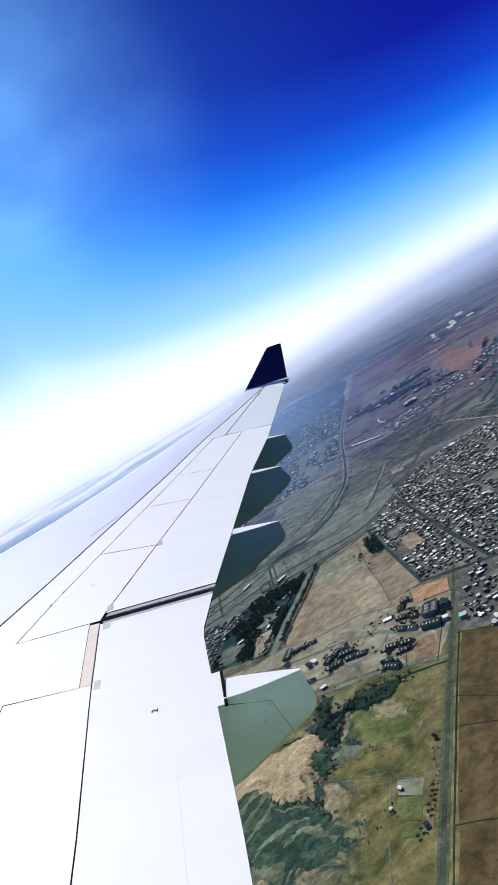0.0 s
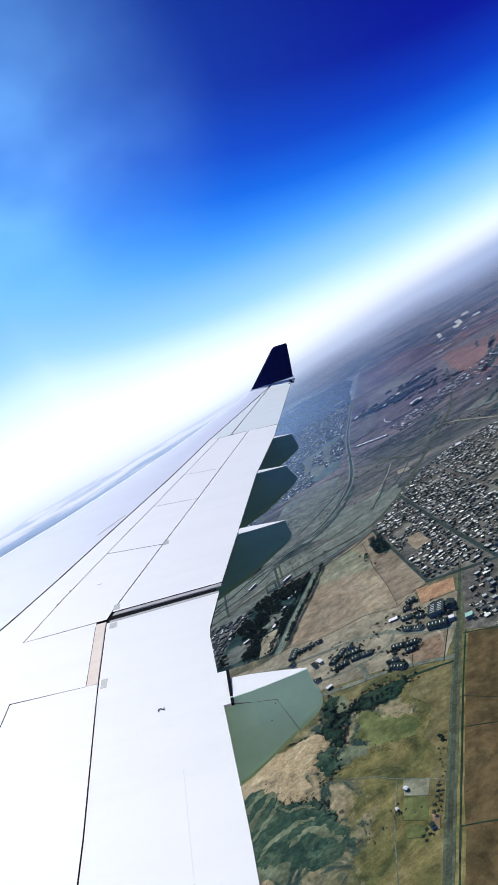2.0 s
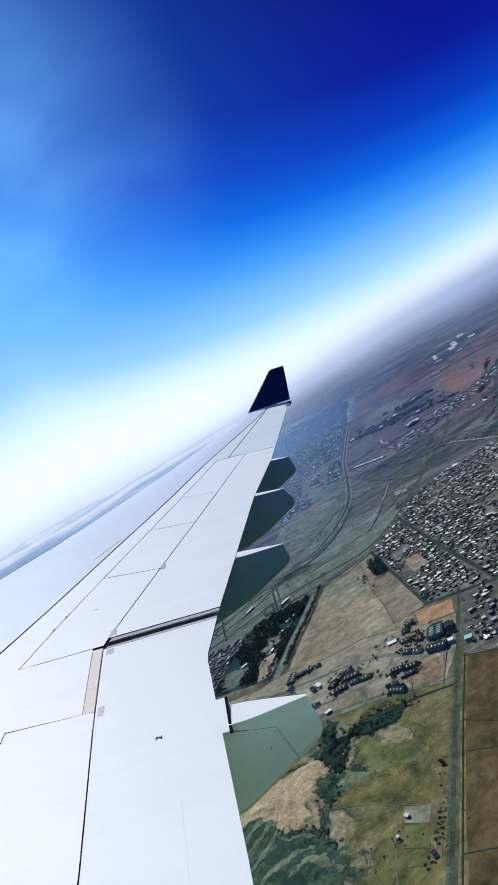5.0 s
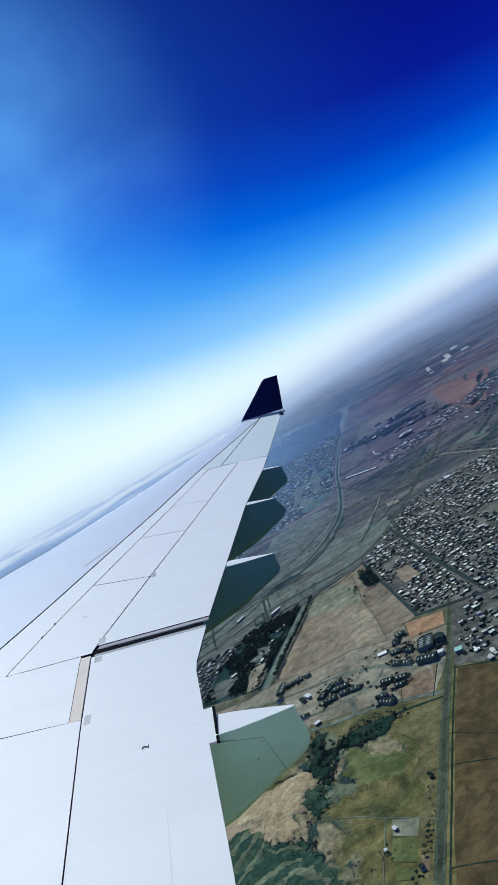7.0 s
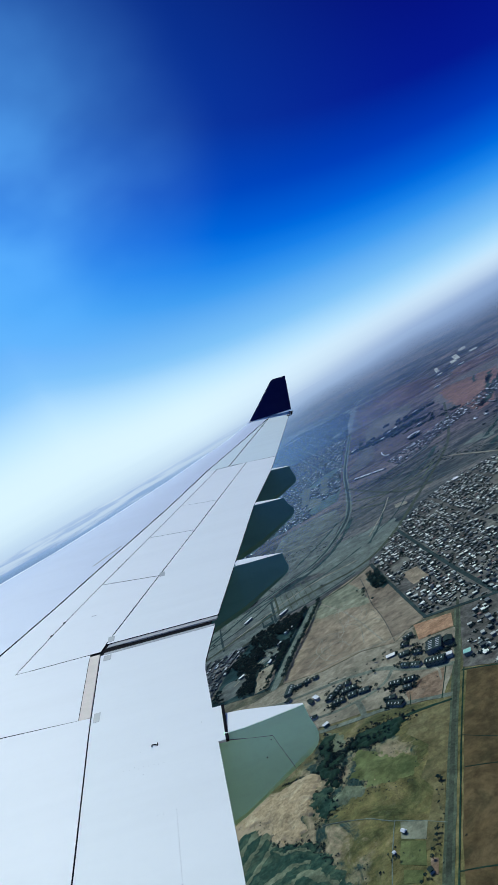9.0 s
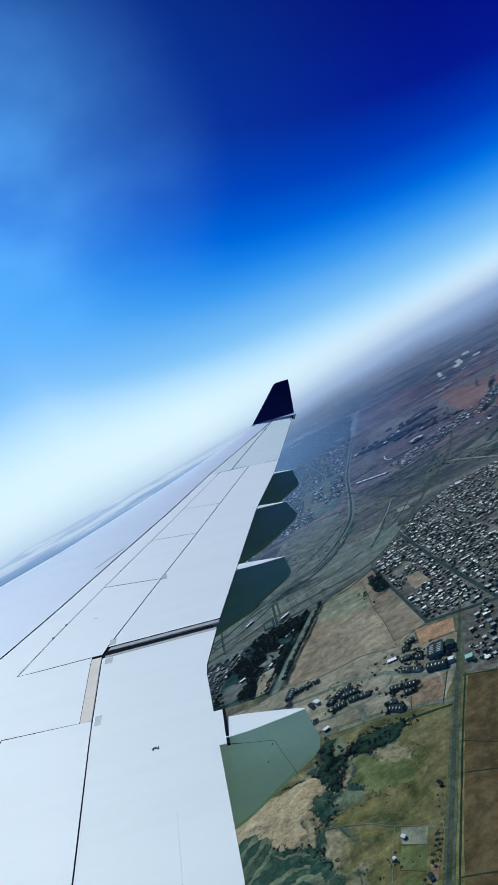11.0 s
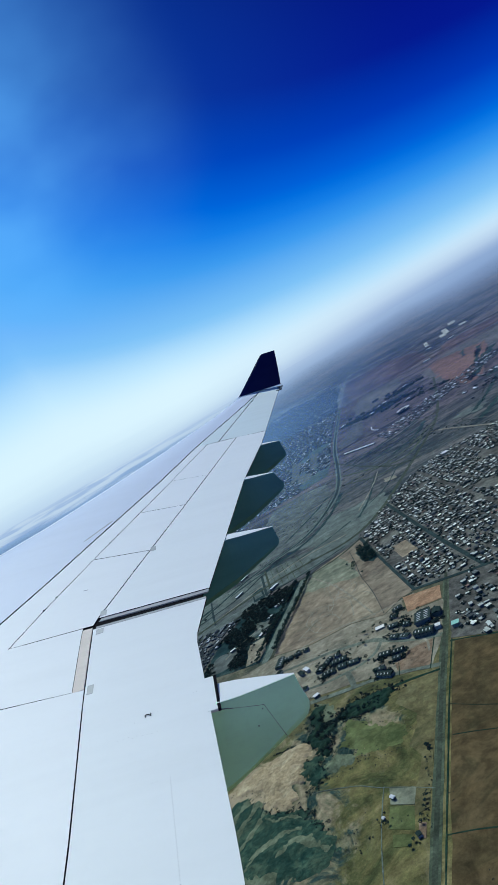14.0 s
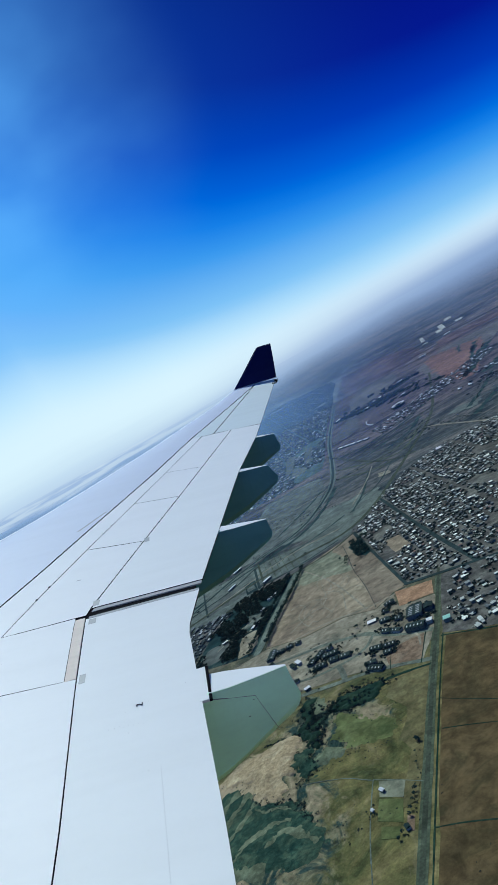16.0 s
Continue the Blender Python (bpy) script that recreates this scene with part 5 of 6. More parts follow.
ribbon("grandstand", [(472, 2930), (460, 2880), (456, 2830), (458, 2785), (466, 2765)], 3.5, 3.0, SHED, "small curved white stand on the bare plain", "stand")
for x, y, w, d in ((1620, 4960, 30, 30), (1210, 4330, 14, 30), (1480, 5080, 26, 26)):
    at, k_far = far(x, y, 0.986)
    long_block(at.x, at.y, 62, 1.9 * w * k_far, 1.5 * d * k_far, 6 * k_far, 0, SHED, "far white industrial hall on the plain", name="industrial_hall", base=at.z)
long_block(-118, 1468, -50, 7, 24, 4, 0, SHED, "white-roofed depot shed beside the railway strip", name="depot")
long_block(-204, 1552, -40, 6, 26, 4, 0, SHED, "long white depot shed beside the highway", name="depot")
long_block(-188, 1672, -45, 6, 28, 4, 0, SHED, "long white depot shed beside the highway", name="depot")
long_block(420, 1772, -20, 14, 22, 6, 0, SHED, "white flat-roofed hall in the dense town", name="hall")


def stadium(x, y):
    """An oval bowl: a raked ring of stands round a sunken pitch, under a pale rim roof."""
    ob = holder("stadium", pose(x, y, 0.3, 0, 0, -35) @ Matrix.Diagonal((0.68, 0.68, 0.8, 1)))
    tagged(ob, "oval stadium with a pale roofed rim and dark stands", "stadium")
    n = 48

    def ring(profile):
        v, f = [], []
        for i in range(n):
            a = math.tau * i / n
            for r, z in profile:
                v.append(((30 + r) * math.cos(a), (46 + r) * math.sin(a), z))
        m_ = len(profile)
        for i in range(n):
            for j in range(m_):
                f.append((i * m_ + j, i * m_ + (j + 1) % m_, ((i + 1) % n) * m_ + (j + 1) % m_, ((i + 1) % n) * m_ + j))
        return v, f
    part("stand", mesh_of("stand", *ring([(-12, 0.5), (8, 10.0), (9, 0.0), (-12, -0.3)]), SLATE), ob)
    part("rim_roof", mesh_of("rim_roof", *ring([(-7, 12.6), (10.5, 14.6), (10.5, 13.9), (-7, 12.0)]), SHED), ob, "pale rim roof")
    part("pitch", mesh_of("pitch", [(18 * math.cos(math.tau * i / n), 34 * math.sin(math.tau * i / n), 0.4) for i in range(n)], [tuple(range(n))], OLIVE), ob)


stadium(614, 2861)


# ---- trees and shrubs ----
def crown_shape(seed, n, spread, lift, size):
    """A ragged crown of many small leaf clumps with gaps between them."""
    r = random.Random(seed)
    v, f = [], []
    for _ in range(n):
        a, b = r.uniform(0, math.tau), r.random() ** 0.5
        cx, cy, cz = spread * b * math.cos(a), spread * b * math.sin(a), lift + r.uniform(-0.5, 0.55) * spread * (1.1 - 0.5 * b)
        s = size * r.uniform(0.6, 1.25)
        k = len(v)
        ring = [(s * r.uniform(0.7, 1.2) * math.cos(math.tau * i / 5 + a), s * r.uniform(0.7, 1.2) * math.sin(math.tau * i / 5 + a), s * r.uniform(-0.25, 0.25)) for i in range(5)]
        v += [(cx, cy, cz + s * 0.8)] + [(cx + p, cy + q, cz + t_) for p, q, t_ in ring] + [(cx, cy, cz - s * 0.7)]
        for i in range(5):
            j = (i + 1) % 5
            f += [(k, k + 1 + i, k + 1 + j), (k + 6, k + 1 + j, k + 1 + i)]
    return v, f


def trunk_shape(h, r0, seed):
    r = random.Random(seed)
    v, f = [], []

    def limb(a, b, ra, rb):
        k = len(v)
        a, b = Vector(a), Vector(b)
        s = (b - a).normalized().orthogonal().normalized()
        u = (b - a).normalized().cross(s)
        for c_, rad in ((a, ra), (b, rb)):
            v.extend(tuple(c_ + (s * math.cos(math.tau * i / 5) + u * math.sin(math.tau * i / 5)) * rad) for i in range(5))
        f.extend((k + i, k + (i + 1) % 5, k + 5 + (i + 1) % 5, k + 5 + i) for i in range(5))
    limb((0, 0, -0.8), (0.1, 0, h * 0.6), r0, r0 * 0.6)
    for i in range(5):
        a = math.tau * i / 5 + r.uniform(-0.4, 0.4)
        limb((0.1, 0, h * r.uniform(0.4, 0.6)), (h * 0.32 * math.cos(a), h * 0.32 * math.sin(a), h * r.uniform(0.75, 0.95)), r0 * 0.45, r0 * 0.15)
    return v, f


TREES = [(mesh_of("trunk", *trunk_shape(5.5 + i, 0.28, i), BARK), mesh_of("crown", *crown_shape(i, 46, 3.0 + 0.5 * i, 5.6 + i, 1.0), LEAF)) for i in range(4)]
rt = random.Random(11)


def tree(x, y, size=1.0, label="dark green broadleaf tree", group="trees of the wood", base=0.2):
    k = rt.randrange(4)
    s = size * rt.uniform(0.75, 1.25)
    ob = holder("tree", pose(x, y, relief(x, y) + base, 0, 0, rt.uniform(0, 360)) @ Matrix.Diagonal((s, s, s, 1)))
    tagged(ob, label, "tree", group)
    part("trunk", TREES[k][0], ob)
    part("crown", TREES[k][1], ob)


def along(points, step, jitter):
    for p in dense(points, step):
        yield p.x + rt.uniform(-jitter, jitter), p.y + rt.uniform(-jitter, jitter)


for x, y in along([(-35, 1416), (-81, 1283), (-114, 1203), (-142, 1118)], 4.0, 1.6):
    tree(x, y, 0.85, "tree in a row along a pale lane", "trees along the lane")
for x, y in along([(-68, 1415), (-115, 1285), (-149, 1202), (-178, 1110)], 5.0, 2.0):
    tree(x, y, 0.8, "tree in a row along a pale lane", "trees along the lane")
WOOD = [(-193, 1410), (-129, 1426), (-66, 1410), (-85, 1344), (-148, 1184), (-176, 1114), (-231, 1142), (-285, 1176), (-257, 1291)]
GLADES = [[(-190, 1214), (-148, 1214), (-160, 1157), (-172, 1122), (-200, 1124)], [(-256, 1238), (-208, 1234), (-214, 1200), (-232, 1166), (-270, 1174)], [(-168, 1304), (-139, 1282), (-147, 1238), (-173, 1246)]]
count, wood = 0, []
while count < 1250:
    x, y = rt.uniform(-290, -55), rt.uniform(1110, 1430)
    open_ = any(inside(x, y, g) for g in GLADES)
    thick_ = noise.noise(Vector((x * 0.022, y * 0.014, 6.0)))
    if inside(x, y, WOOD) and thick_ > -0.24 and (not open_ or (rt.random() < 0.05)):
        if y < 1160 and count < 400:
            tree(x, y, 0.6, "dark green tree of a planted wood", "trees of the wood")
        else:
            wood.append((x, y, rt.randrange(4), rt.uniform(0.40, 0.80)))
        count += 1
for x, y in ((-110, 838), (-106, 826), (-101, 812), (-115, 820), (-98, 800), (-95, 832), (-84, 826), (-76, 806), (-68, 803), (-62, 812), (-55, 806), (-47, 800), (-40, 796), (-33, 797), (-26, 791), (-30, 803), (-50, 793), (-72, 816), (-20, 800), (-104, 790), (-92, 780)):
    for _ in range(3):
        tree(x + rt.uniform(-5, 5), y + rt.uniform(-6, 6), 0.45, "dark tree of a thicket along a gully", "trees of the thicket")
for x, y, s in ((0, 662, 0.75), (2, 660, 0.6), (-1, 665, 0.6), (-24, 595, 0.6), (-27, 590, 0.6), (-30, 584, 0.55), (-35, 575, 0.6), (-38, 568, 0.5), (-22, 602, 0.4), (-12, 630, 0.35), (-70, 594, 0.4), (-66, 588, 0.4), (-74, 600, 0.35), (-50, 553, 0.5), (-55, 548, 0.5), (-8, 648, 0.35), (104, 1400, 1), (110, 1390, 1), (96, 1380, 1.1), (85, 1395, 1), (78, 1375, 1)):
    tree(x, y, s, "lone dark tree beside the road", "roadside trees")


for x, y in ((-128, 1050), (-100, 1052), (-80, 972), (-66, 950), (-40, 938), (-18, 918), (-45, 972), (-30, 960), (4, 888), (16, 884), (26, 900), (38, 876), (12, 862), (-14, 858), (4, 842), (60, 990), (46, 985), (34, 978), (50, 950), (36, 944), (20, 940), (56, 930), (66, 962), (102, 946), (98, 930), (70, 935), (92, 968), (18, 1000), (0, 995), (-10, 960)):
    for _ in range(2):
        tree(x + rt.uniform(-5, 5), y + rt.uniform(-6, 6), 0.55, "dark shade tree between the school blocks", "trees of the school grounds")


field("thicket_floor", [(68, 1392), (98, 1404), (101, 1296), (84, 1282), (70, 1320)], 0.42, SHADED_WOOD, "ground of a tree clump with its shade painted dark", "woodland", 5, 6)
for i in range(60):
    tree(rt.uniform(70, 98), rt.uniform(1285, 1395), 1.0, "dark tree of a clump at the field corner", "trees at the field corner")
for x, y in ((48, 1300), (52, 1318), (44, 1290), (55, 1250), (40, 1335)):
    tree(x, y, 0.8, "lone dark tree in the tan field", "trees in the field")


def joined_trees(name, places, label):
    v, f, mi = [], [], []
    for x, y, k, s in places:
        for mat, (vs, fs) in enumerate((trunk_shape(5.5 + k, 0.28, k), crown_shape(k, 46, 3.0 + 0.5 * k, 5.6 + k, 1.0))):
            n = len(v)
            v += [(x + s * a, y + s * b, 0.3 + s * c) for a, b, c in vs]
            f += [tuple(n + i for i in q) for q in fs]
            mi += [mat] * len(fs)
    tagged(new(name, mesh_of(name, v, f, [BARK, LEAF_MANY], mi)), label, "trees", kind="stuff")


joined_trees("wood_trees", wood, "dark massed trees of a planted wood")


def shrubs(name, places, label):
    """Low bushes, each a handful of leaf clumps."""
    v, f = [], []
    for i, (x, y, s) in enumerate(places):
        vs, fs = crown_shape(100 + i % 17, 7, 1.0 * s, 0.6 * s, 0.55 * s)
        n, z = len(v), relief(x, y) + 0.2
        v += [(x + a, y + b, z + c) for a, b, c in vs]
        f += [tuple(n + k for k in q) for q in fs]
    tagged(new(name, mesh_of(name, v, f, LEAF_MANY)), label, "shrubs", kind="stuff")


bushes = []
while len(bushes) < 520:
    x, y = rt.uniform(-330, 150), rt.uniform(470, 860)
    if x < rt.uniform(-90, 20) and noise.noise(Vector((x * 0.018, y * 0.018, 12.0))) > 0.08 and not (-40 < x - (y - 543) * 0.37 + 33 < 12 and abs(x - (y - 543) * 0.37 + 33) < 10):
        bushes.append((x, y, rt.uniform(0.3, 1.0)))
for line_, gap_, w_, size_ in (([(-112, 700), (-96, 694), (-74, 699), (-44, 688), (-24, 687)], 3.2, 3.0, 0.8), ([(-168, 806), (-150, 800), (-124, 790), (-112, 776)], 1.2, 1.6, 1.2), ([(-104, 862), (-100, 816), (-112, 790), (-98, 768), (-100, 742)], 0.5, 12.0, 1.9),
                               ([(-112, 792), (-88, 800), (-58, 824), (-11, 813), (4, 806)], 0.5, 10.0, 1.9), ([(-20, 796), (-50, 784), (-70, 800)], 0.8, 8.0, 1.6), ([(-130, 750), (-112, 730), (-116, 704), (-136, 700)], 0.8, 9.0, 1.4), ([(-188, 706), (-162, 684), (-146, 676), (-126, 630)], 1.0, 9.0, 1.5),
                               ([(-66, 790), (-30, 745), (-10, 714)], 4.0, 14.0, 0.9), ([(-90, 745), (-70, 706)], 2.5, 9.0, 1.0), ([(2, 662), (-7, 643), (-14, 620), (-26, 588), (-32, 556)], 5.0, 3.6, 1.0)):
    for p in dense(line_, gap_):
        bushes.append((p.x + rt.gauss(0, w_ * 0.5), p.y + rt.gauss(0, w_ * 0.6), size_ * rt.uniform(0.4, 1.1)))
shrubs("shrubs", bushes, "scattered dry shrubs on the pasture and gullies")
# dark bushes beside each house also stand in for its weak shadow
bushes = []
for x, y, *_ in spots:
    if rng.random() < 0.75:
        bushes.append((x + rng.uniform(-4, 3), y + rng.uniform(-7, -3), rng.uniform(1.5, 3.2)))
    if rng.random() < 0.5:
        bushes.append((x + rng.uniform(2, 6), y + rng.uniform(-6, 3), rng.uniform(1.4, 3.0)))
    if rng.random() < 0.4:
        bushes.append((x + rng.uniform(-7, 7), y + rng.uniform(-7, 7), rng.uniform(0.8, 1.8)))
shrubs("garden_shrubs", bushes, "dark garden bushes that also stand in for the town houses' shadows")
bushes = [(x, y, rt.uniform(0.8, 2.0)) for x, y in ((rt.uniform(-130, 70), rt.uniform(850, 1010)) for _ in range(50))]
for x, y, w_ in ((-62, 948, 22), (-50, 960, 16), (20, 886, 18), (-4, 852, 14), (46, 940, 22), (60, 960, 16), (84, 915, 14), (60, 1005, 10), (-118, 1052, 16), (-76, 930, 12), (24, 868, 10), (98, 912, 10)):
    for _ in range(16):
        bushes.append((x + rt.gauss(0, w_ * 0.6), y + rt.gauss(0, w_ * 0.4), rt.uniform(1.2, 3.0)))
shrubs("school_shrubs", bushes, "bushes between the school blocks")

# bushes strung along the far roads and dotted over the dry plain
bushes = []
for line_, gap_ in ((HIGHWAY, 60), (RAIL, 70), ([(170, 2090), (320, 2060), (420, 2110), (560, 2290)], 16), ([(215, 2300), (330, 2290), (480, 2400), (640, 2440)], 14), ([(250, 2330), (420, 2440), (563, 2507), (700, 2640)], 9), ([(500, 2150), (560, 1900), (600, 1700)], 12), ([(440, 3440), (597, 3318), (700, 3300)], 6), ([(720, 3560), (920, 3640)], 7), ([(860, 2700), (1000, 2900), (1250, 3350)], 9), ([(640, 2100), (900, 2500)], 9)):
    for p in dense(line_, gap_):
        if rt.random() < 0.75:
            bushes.append((p.x + rt.choice((-1, 1)) * rt.uniform(9, 24), p.y + rt.uniform(-8, 8), rt.uniform(1.2, 3.4)))
while len(bushes) < 2600:
    x, y = rt.uniform(-200, 1500), rt.uniform(1480, 3600)
    if noise.noise(Vector((x * 0.006 + y * 0.004, (y - x) * 0.002, 12.0))) > 0.30 and not inside(x, y, TOWN):
        bushes.append((x, y, rt.uniform(0.6, 2.0)))
for a_, b_, n_, w_ in (((440, 3440), (700, 3300), 150, 34), ((470, 3400), (820, 3230), 170, 40), ((730, 3560), (930, 3640), 90, 30), ((640, 3120), (900, 3000), 60, 26)):
    for _ in range(n_):
        u = rt.random()
        bushes.append((a_[0] + (b_[0] - a_[0]) * u + rt.uniform(-w_, w_), a_[1] + (b_[1] - a_[1]) * u + rt.uniform(-w_, w_) * 1.6, rt.uniform(3.5, 7.5)))
shrubs("plain_shrubs", bushes, "dark bushes dotted over the dry plain")

# ---- the aircraft: its own frame has x aft, y outboard, z up ----
AIRCRAFT = pose(0, 0, 400, 5.519, 15.528, 4.091) @ Matrix.Translation((-14.207, -2.486, -4.521))
LE_Y, LE_X = [2.6, 14.0, 17.21, 18.52, 20.33, 22.75, 26.35, 29.11], [0.4, 7.1, 9.43, 10.43, 11.62, 13.13, 15.16, 16.44]
HINGE_Y, HINGE_X = [2.6, 13.31, 14.73, 16.70, 19.38, 22.24, 25.68, 28.76], [4.6, 10.40, 11.07, 11.94, 13.15, 14.33, 15.92, 17.30]
SPOIL_Y, SPOIL_X = [2.6, 12.51, 13.69, 15.34, 18.41, 22.14], [7.4, 10.82, 11.24, 11.89, 13.14, 14.62]
SPAR_Y, SPAR_X = [2.6, 8.27, 10.55, 12.38, 12.59, 14.98, 17.03, 22.10], [12.35, 12.24, 12.14, 12.10, 12.11, 12.96, 13.70, 15.49]
TE_Y, TE_X = [2.6, 7.75, 9.58, 11.33, 12.57, 14.79, 17.78, 19.06, 20.75, 29.0], [13.82, 13.74, 13.67, 13.61, 13.87, 14.41, 15.14, 15.53, 16.04, 18.12]
AIL_Y, AIL_X = [22.0, 22.71, 28.30, 29.0], [14.92, 15.17, 17.12, 17.37]


def edge(xs, ys):
    return lambda y: float(np.interp(y, ys, xs))


le, hinge, spoil, spar, te, ail = edge(LE_X, LE_Y), edge(HINGE_X, HINGE_Y), edge(SPOIL_X, SPOIL_Y), edge(SPAR_X, SPAR_Y), edge(TE_X, TE_Y), edge(AIL_X, AIL_Y)


def skin(x, y):
    """Height of the wing's upper skin: dihedral, and a droop towards the nose."""
    f = (x - le(y)) / (te(y) - le(y))
    return 0.0995 * (y - 2.8) - (0.12 * (1 - f / 0.3) ** 2 if f < 0.3 else 0.0)


wing = holder("aircraft_wing", AIRCRAFT)
tagged(wing, "white swept airliner wing with a dark navy winglet", "wing")


def panel(name, front, back, y0, y1, mat, label="", gap=(0.01, 0.01, 0.02, 0.02), deep=(0.05, 0.05), nu=6, nv=16, lift=0.0, parent=None):
    """A skin panel between two spanwise edges. y0, y1: its ends, or (front, back) where they slant. gap: front, back, inner, outer seam.
    deep: its thickness at front and back."""
    a0, b0 = y0 if isinstance(y0, tuple) else (y0, y0)
    a1, b1 = y1 if isinstance(y1, tuple) else (y1, y1)
    us = [i / nu for i in range(nu + 1)]
    top, bottom = [], []
    for j in range(nv + 1):
        w = j / nv
        for u in us:
            lo, hi = a0 + (b0 - a0) * u + gap[2], a1 + (b1 - a1) * u - gap[3]
            y = lo + (hi - lo) * w
            xf, xb = front(y) + gap[0], back(y) - gap[1]
            x = xf + (xb - xf) * u
            z = skin(x, y) + lift
            top.append((x, y, z))
            bottom.append((x, y, z - deep[0] - (deep[1] - deep[0]) * u))
    n, m_ = nu + 1, nv + 1
    verts = top + bottom
    k = len(top)
    faces = []
    for j in range(nv):
        for i in range(nu):
            q = (j * n + i, j * n + i + 1, (j + 1) * n + i + 1, (j + 1) * n + i)
            faces += [q, tuple(v + k for v in q[::-1])]
    for j in range(nv):
        for i in (0, nu):
            q = (j * n + i, (j + 1) * n + i, (j + 1) * n + i + k, j * n + i + k)
            faces.append(q if i == 0 else q[::-1])
    for i in range(nu):
        for j in (0, nv):
            q = (j * n + i, j * n + i + k, j * n + i + 1 + k, j * n + i + 1)
            faces.append(q if j == 0 else q[::-1])
    rims = 2 * nu * nv
    me = mesh_of(name, verts, faces, [mat, BLACK], [0] * rims + [1 if gap[0] or gap[1] or gap[2] else 0] * (len(faces) - rims))
    return part(name, me, parent or wing, label)


# dark box inside, seen in the seams
panel("wing_box", lambda y: le(y) + 0.06, lambda y: spar(y) + 0.35 if y < 22.1 else te(y) - 0.25, 2.8, 28.6, BLACK, "black sealed seams inside the wing", (0, 0, 0, 0), (0.30, 0.30), 10, 60, -0.02)
panel("slat", le, hinge, 2.8, 28.75, SHADED_SLAT, "white leading-edge skin with its lavender shading painted in", (0.0, 0.021, 0, 0.0), (0.04, 0.04), 8, 48)
panel("upper_skin", hinge, spoil, 12.51, 22.2, WHITE, "", (0.019, 0.008, 0.0, 0.0), nu=4, nv=24)
panel("upper_skin", hinge, ail, 22.16, 28.7, TIP_WHITE, "", (0.019, 0.018, 0.004, 0.0), nu=4, nv=24)
def inner_seam(y):
    return 10.57 + 0.037 * y


panel("upper_skin", hinge, inner_seam, 2.8, 12.51, WHITE, "", (0.019, 0.0, 0.0, 0.0), nu=6, nv=24)
panel("upper_skin", inner_seam, lambda y: spar(y) - 0.16, (10.895, 10.80), 12.51, WHITE, "", (0.0, 0.004, 0.010, 0.008), nu=4, nv=8)
panel("upper_skin", inner_seam, spar, 2.8, (10.895, 10.80), WHITE, "", (0.014, 0.008, 0.0, 0.010), nu=4, nv=16)
panel("spoiler", spoil, spar, 12.515, (15.27, 14.99), WHITE, "white spoiler panel", (0.008, 0.010, 0.005, 0.010), nu=4, nv=10)
panel("spoiler", spoil, spar, (15.27, 14.99), (17.39, 17.14), WHITE, "white spoiler panel", (0.008, 0.010, 0.010, 0.008), nu=4, nv=10)
panel("spoiler", spoil, spar, (17.39, 17.14), (19.28, 19.00), WHITE, "white spoiler panel", (0.008, 0.010, 0.008, 0.006), nu=4, nv=10)
panel("spoiler", spoil, spar, (19.28, 19.00), (22.14, 22.10), WHITE, "white spoiler panel", (0.008, 0.010, 0.006, 0.004), nu=4, nv=12)
panel("flap", spar, te, 12.72, (22.12, 21.96), WHITE_AFT, "white outboard flap", (0.010, 0.0, 0.0, 0.010), (0.30, 0.025), 8, 40)
panel("flap", spar, te, 2.8, 12.39, WHITE_AFT, "white inboard flap", (0.008, 0.0, 0.0, 0.0), (0.34, 0.03), 8, 40)
panel("aileron", ail, te, (22.16, 21.98), 28.72, TIP_WHITE, "greyish white aileron near the wing tip", (0.010, 0.0, 0.02, 0.0), (0.16, 0.02), 6, 30)
# the gap between the two flaps, with its rubber lips
panel("flap_seal", lambda y: spar(y) + 0.03, lambda y: te(y) - 0.10, 12.30, 12.72, BLACK, "black gap between two flaps", (0, 0, 0, 0), (0.2, 0.03), 4, 2, -0.03)
panel("rubber_lip", lambda y: spar(y) + 0.05, lambda y: te(y) - 0.01, 12.625, 12.72, RUBBER, "grey rubber lip", (0, 0, 0, 0), (0.03, 0.02), 4, 1, -0.012)
panel("rubber_lip", lambda y: spar(y) + 0.05, lambda y: te(y) - 0.01, 12.385, 12.445, RUBBER, "grey rubber lip", (0, 0, 0, 0), (0.03, 0.02), 4, 1, 0.004)
panel("primer_strip", lambda y: spar(y) - 0.158, lambda y: spar(y) - 0.012, 10.81, 12.45, BEIGE, "beige unpainted strip", (0, 0, 0, 0), (0.03, 0.03), 1, 6, -0.003)
panel("flap_tab", lambda y: te(y) - 0.03, lambda y: 13.75, 9.62, 10.28, WHITE_AFT, "small white tab over the fairing", (0, 0, 0, 0), (0.03, 0.03), 1, 2, 0.003)
for x, y, w, d in ((12.17, 10.66, 0.08, 0.20), (12.97, 14.92, 0.10, 0.20), (12.16, 12.20, 0.11, 0.15), (12.18, 12.77, 0.10, 0.17)):
    panel("doubler_plate", lambda q, x=x: x, lambda q, x=x, w=w: x + w, y, y + d, PLATE, "small grey doubler plate", (0, 0, 0, 0), (0.004, 0.004), 1, 1, 0.003)
panel("scuff", lambda y: 11.81, lambda y: 11.89, 13.905, 13.93, FASTENER, "short grey scuff on a spoiler", (0, 0, 0, 0), (0.002, 0.002), 1, 1, 0.003)
panel("access_panel", lambda y: 11.55 + 0.63 * (y - 16.47), lambda y: 11.60 + 0.63 * (y - 16.47), 16.47, 17.31, PLATE, "slim grey access panel", (0, 0, 0, 0), (0.003, 0.003), 1, 4, 0.005)


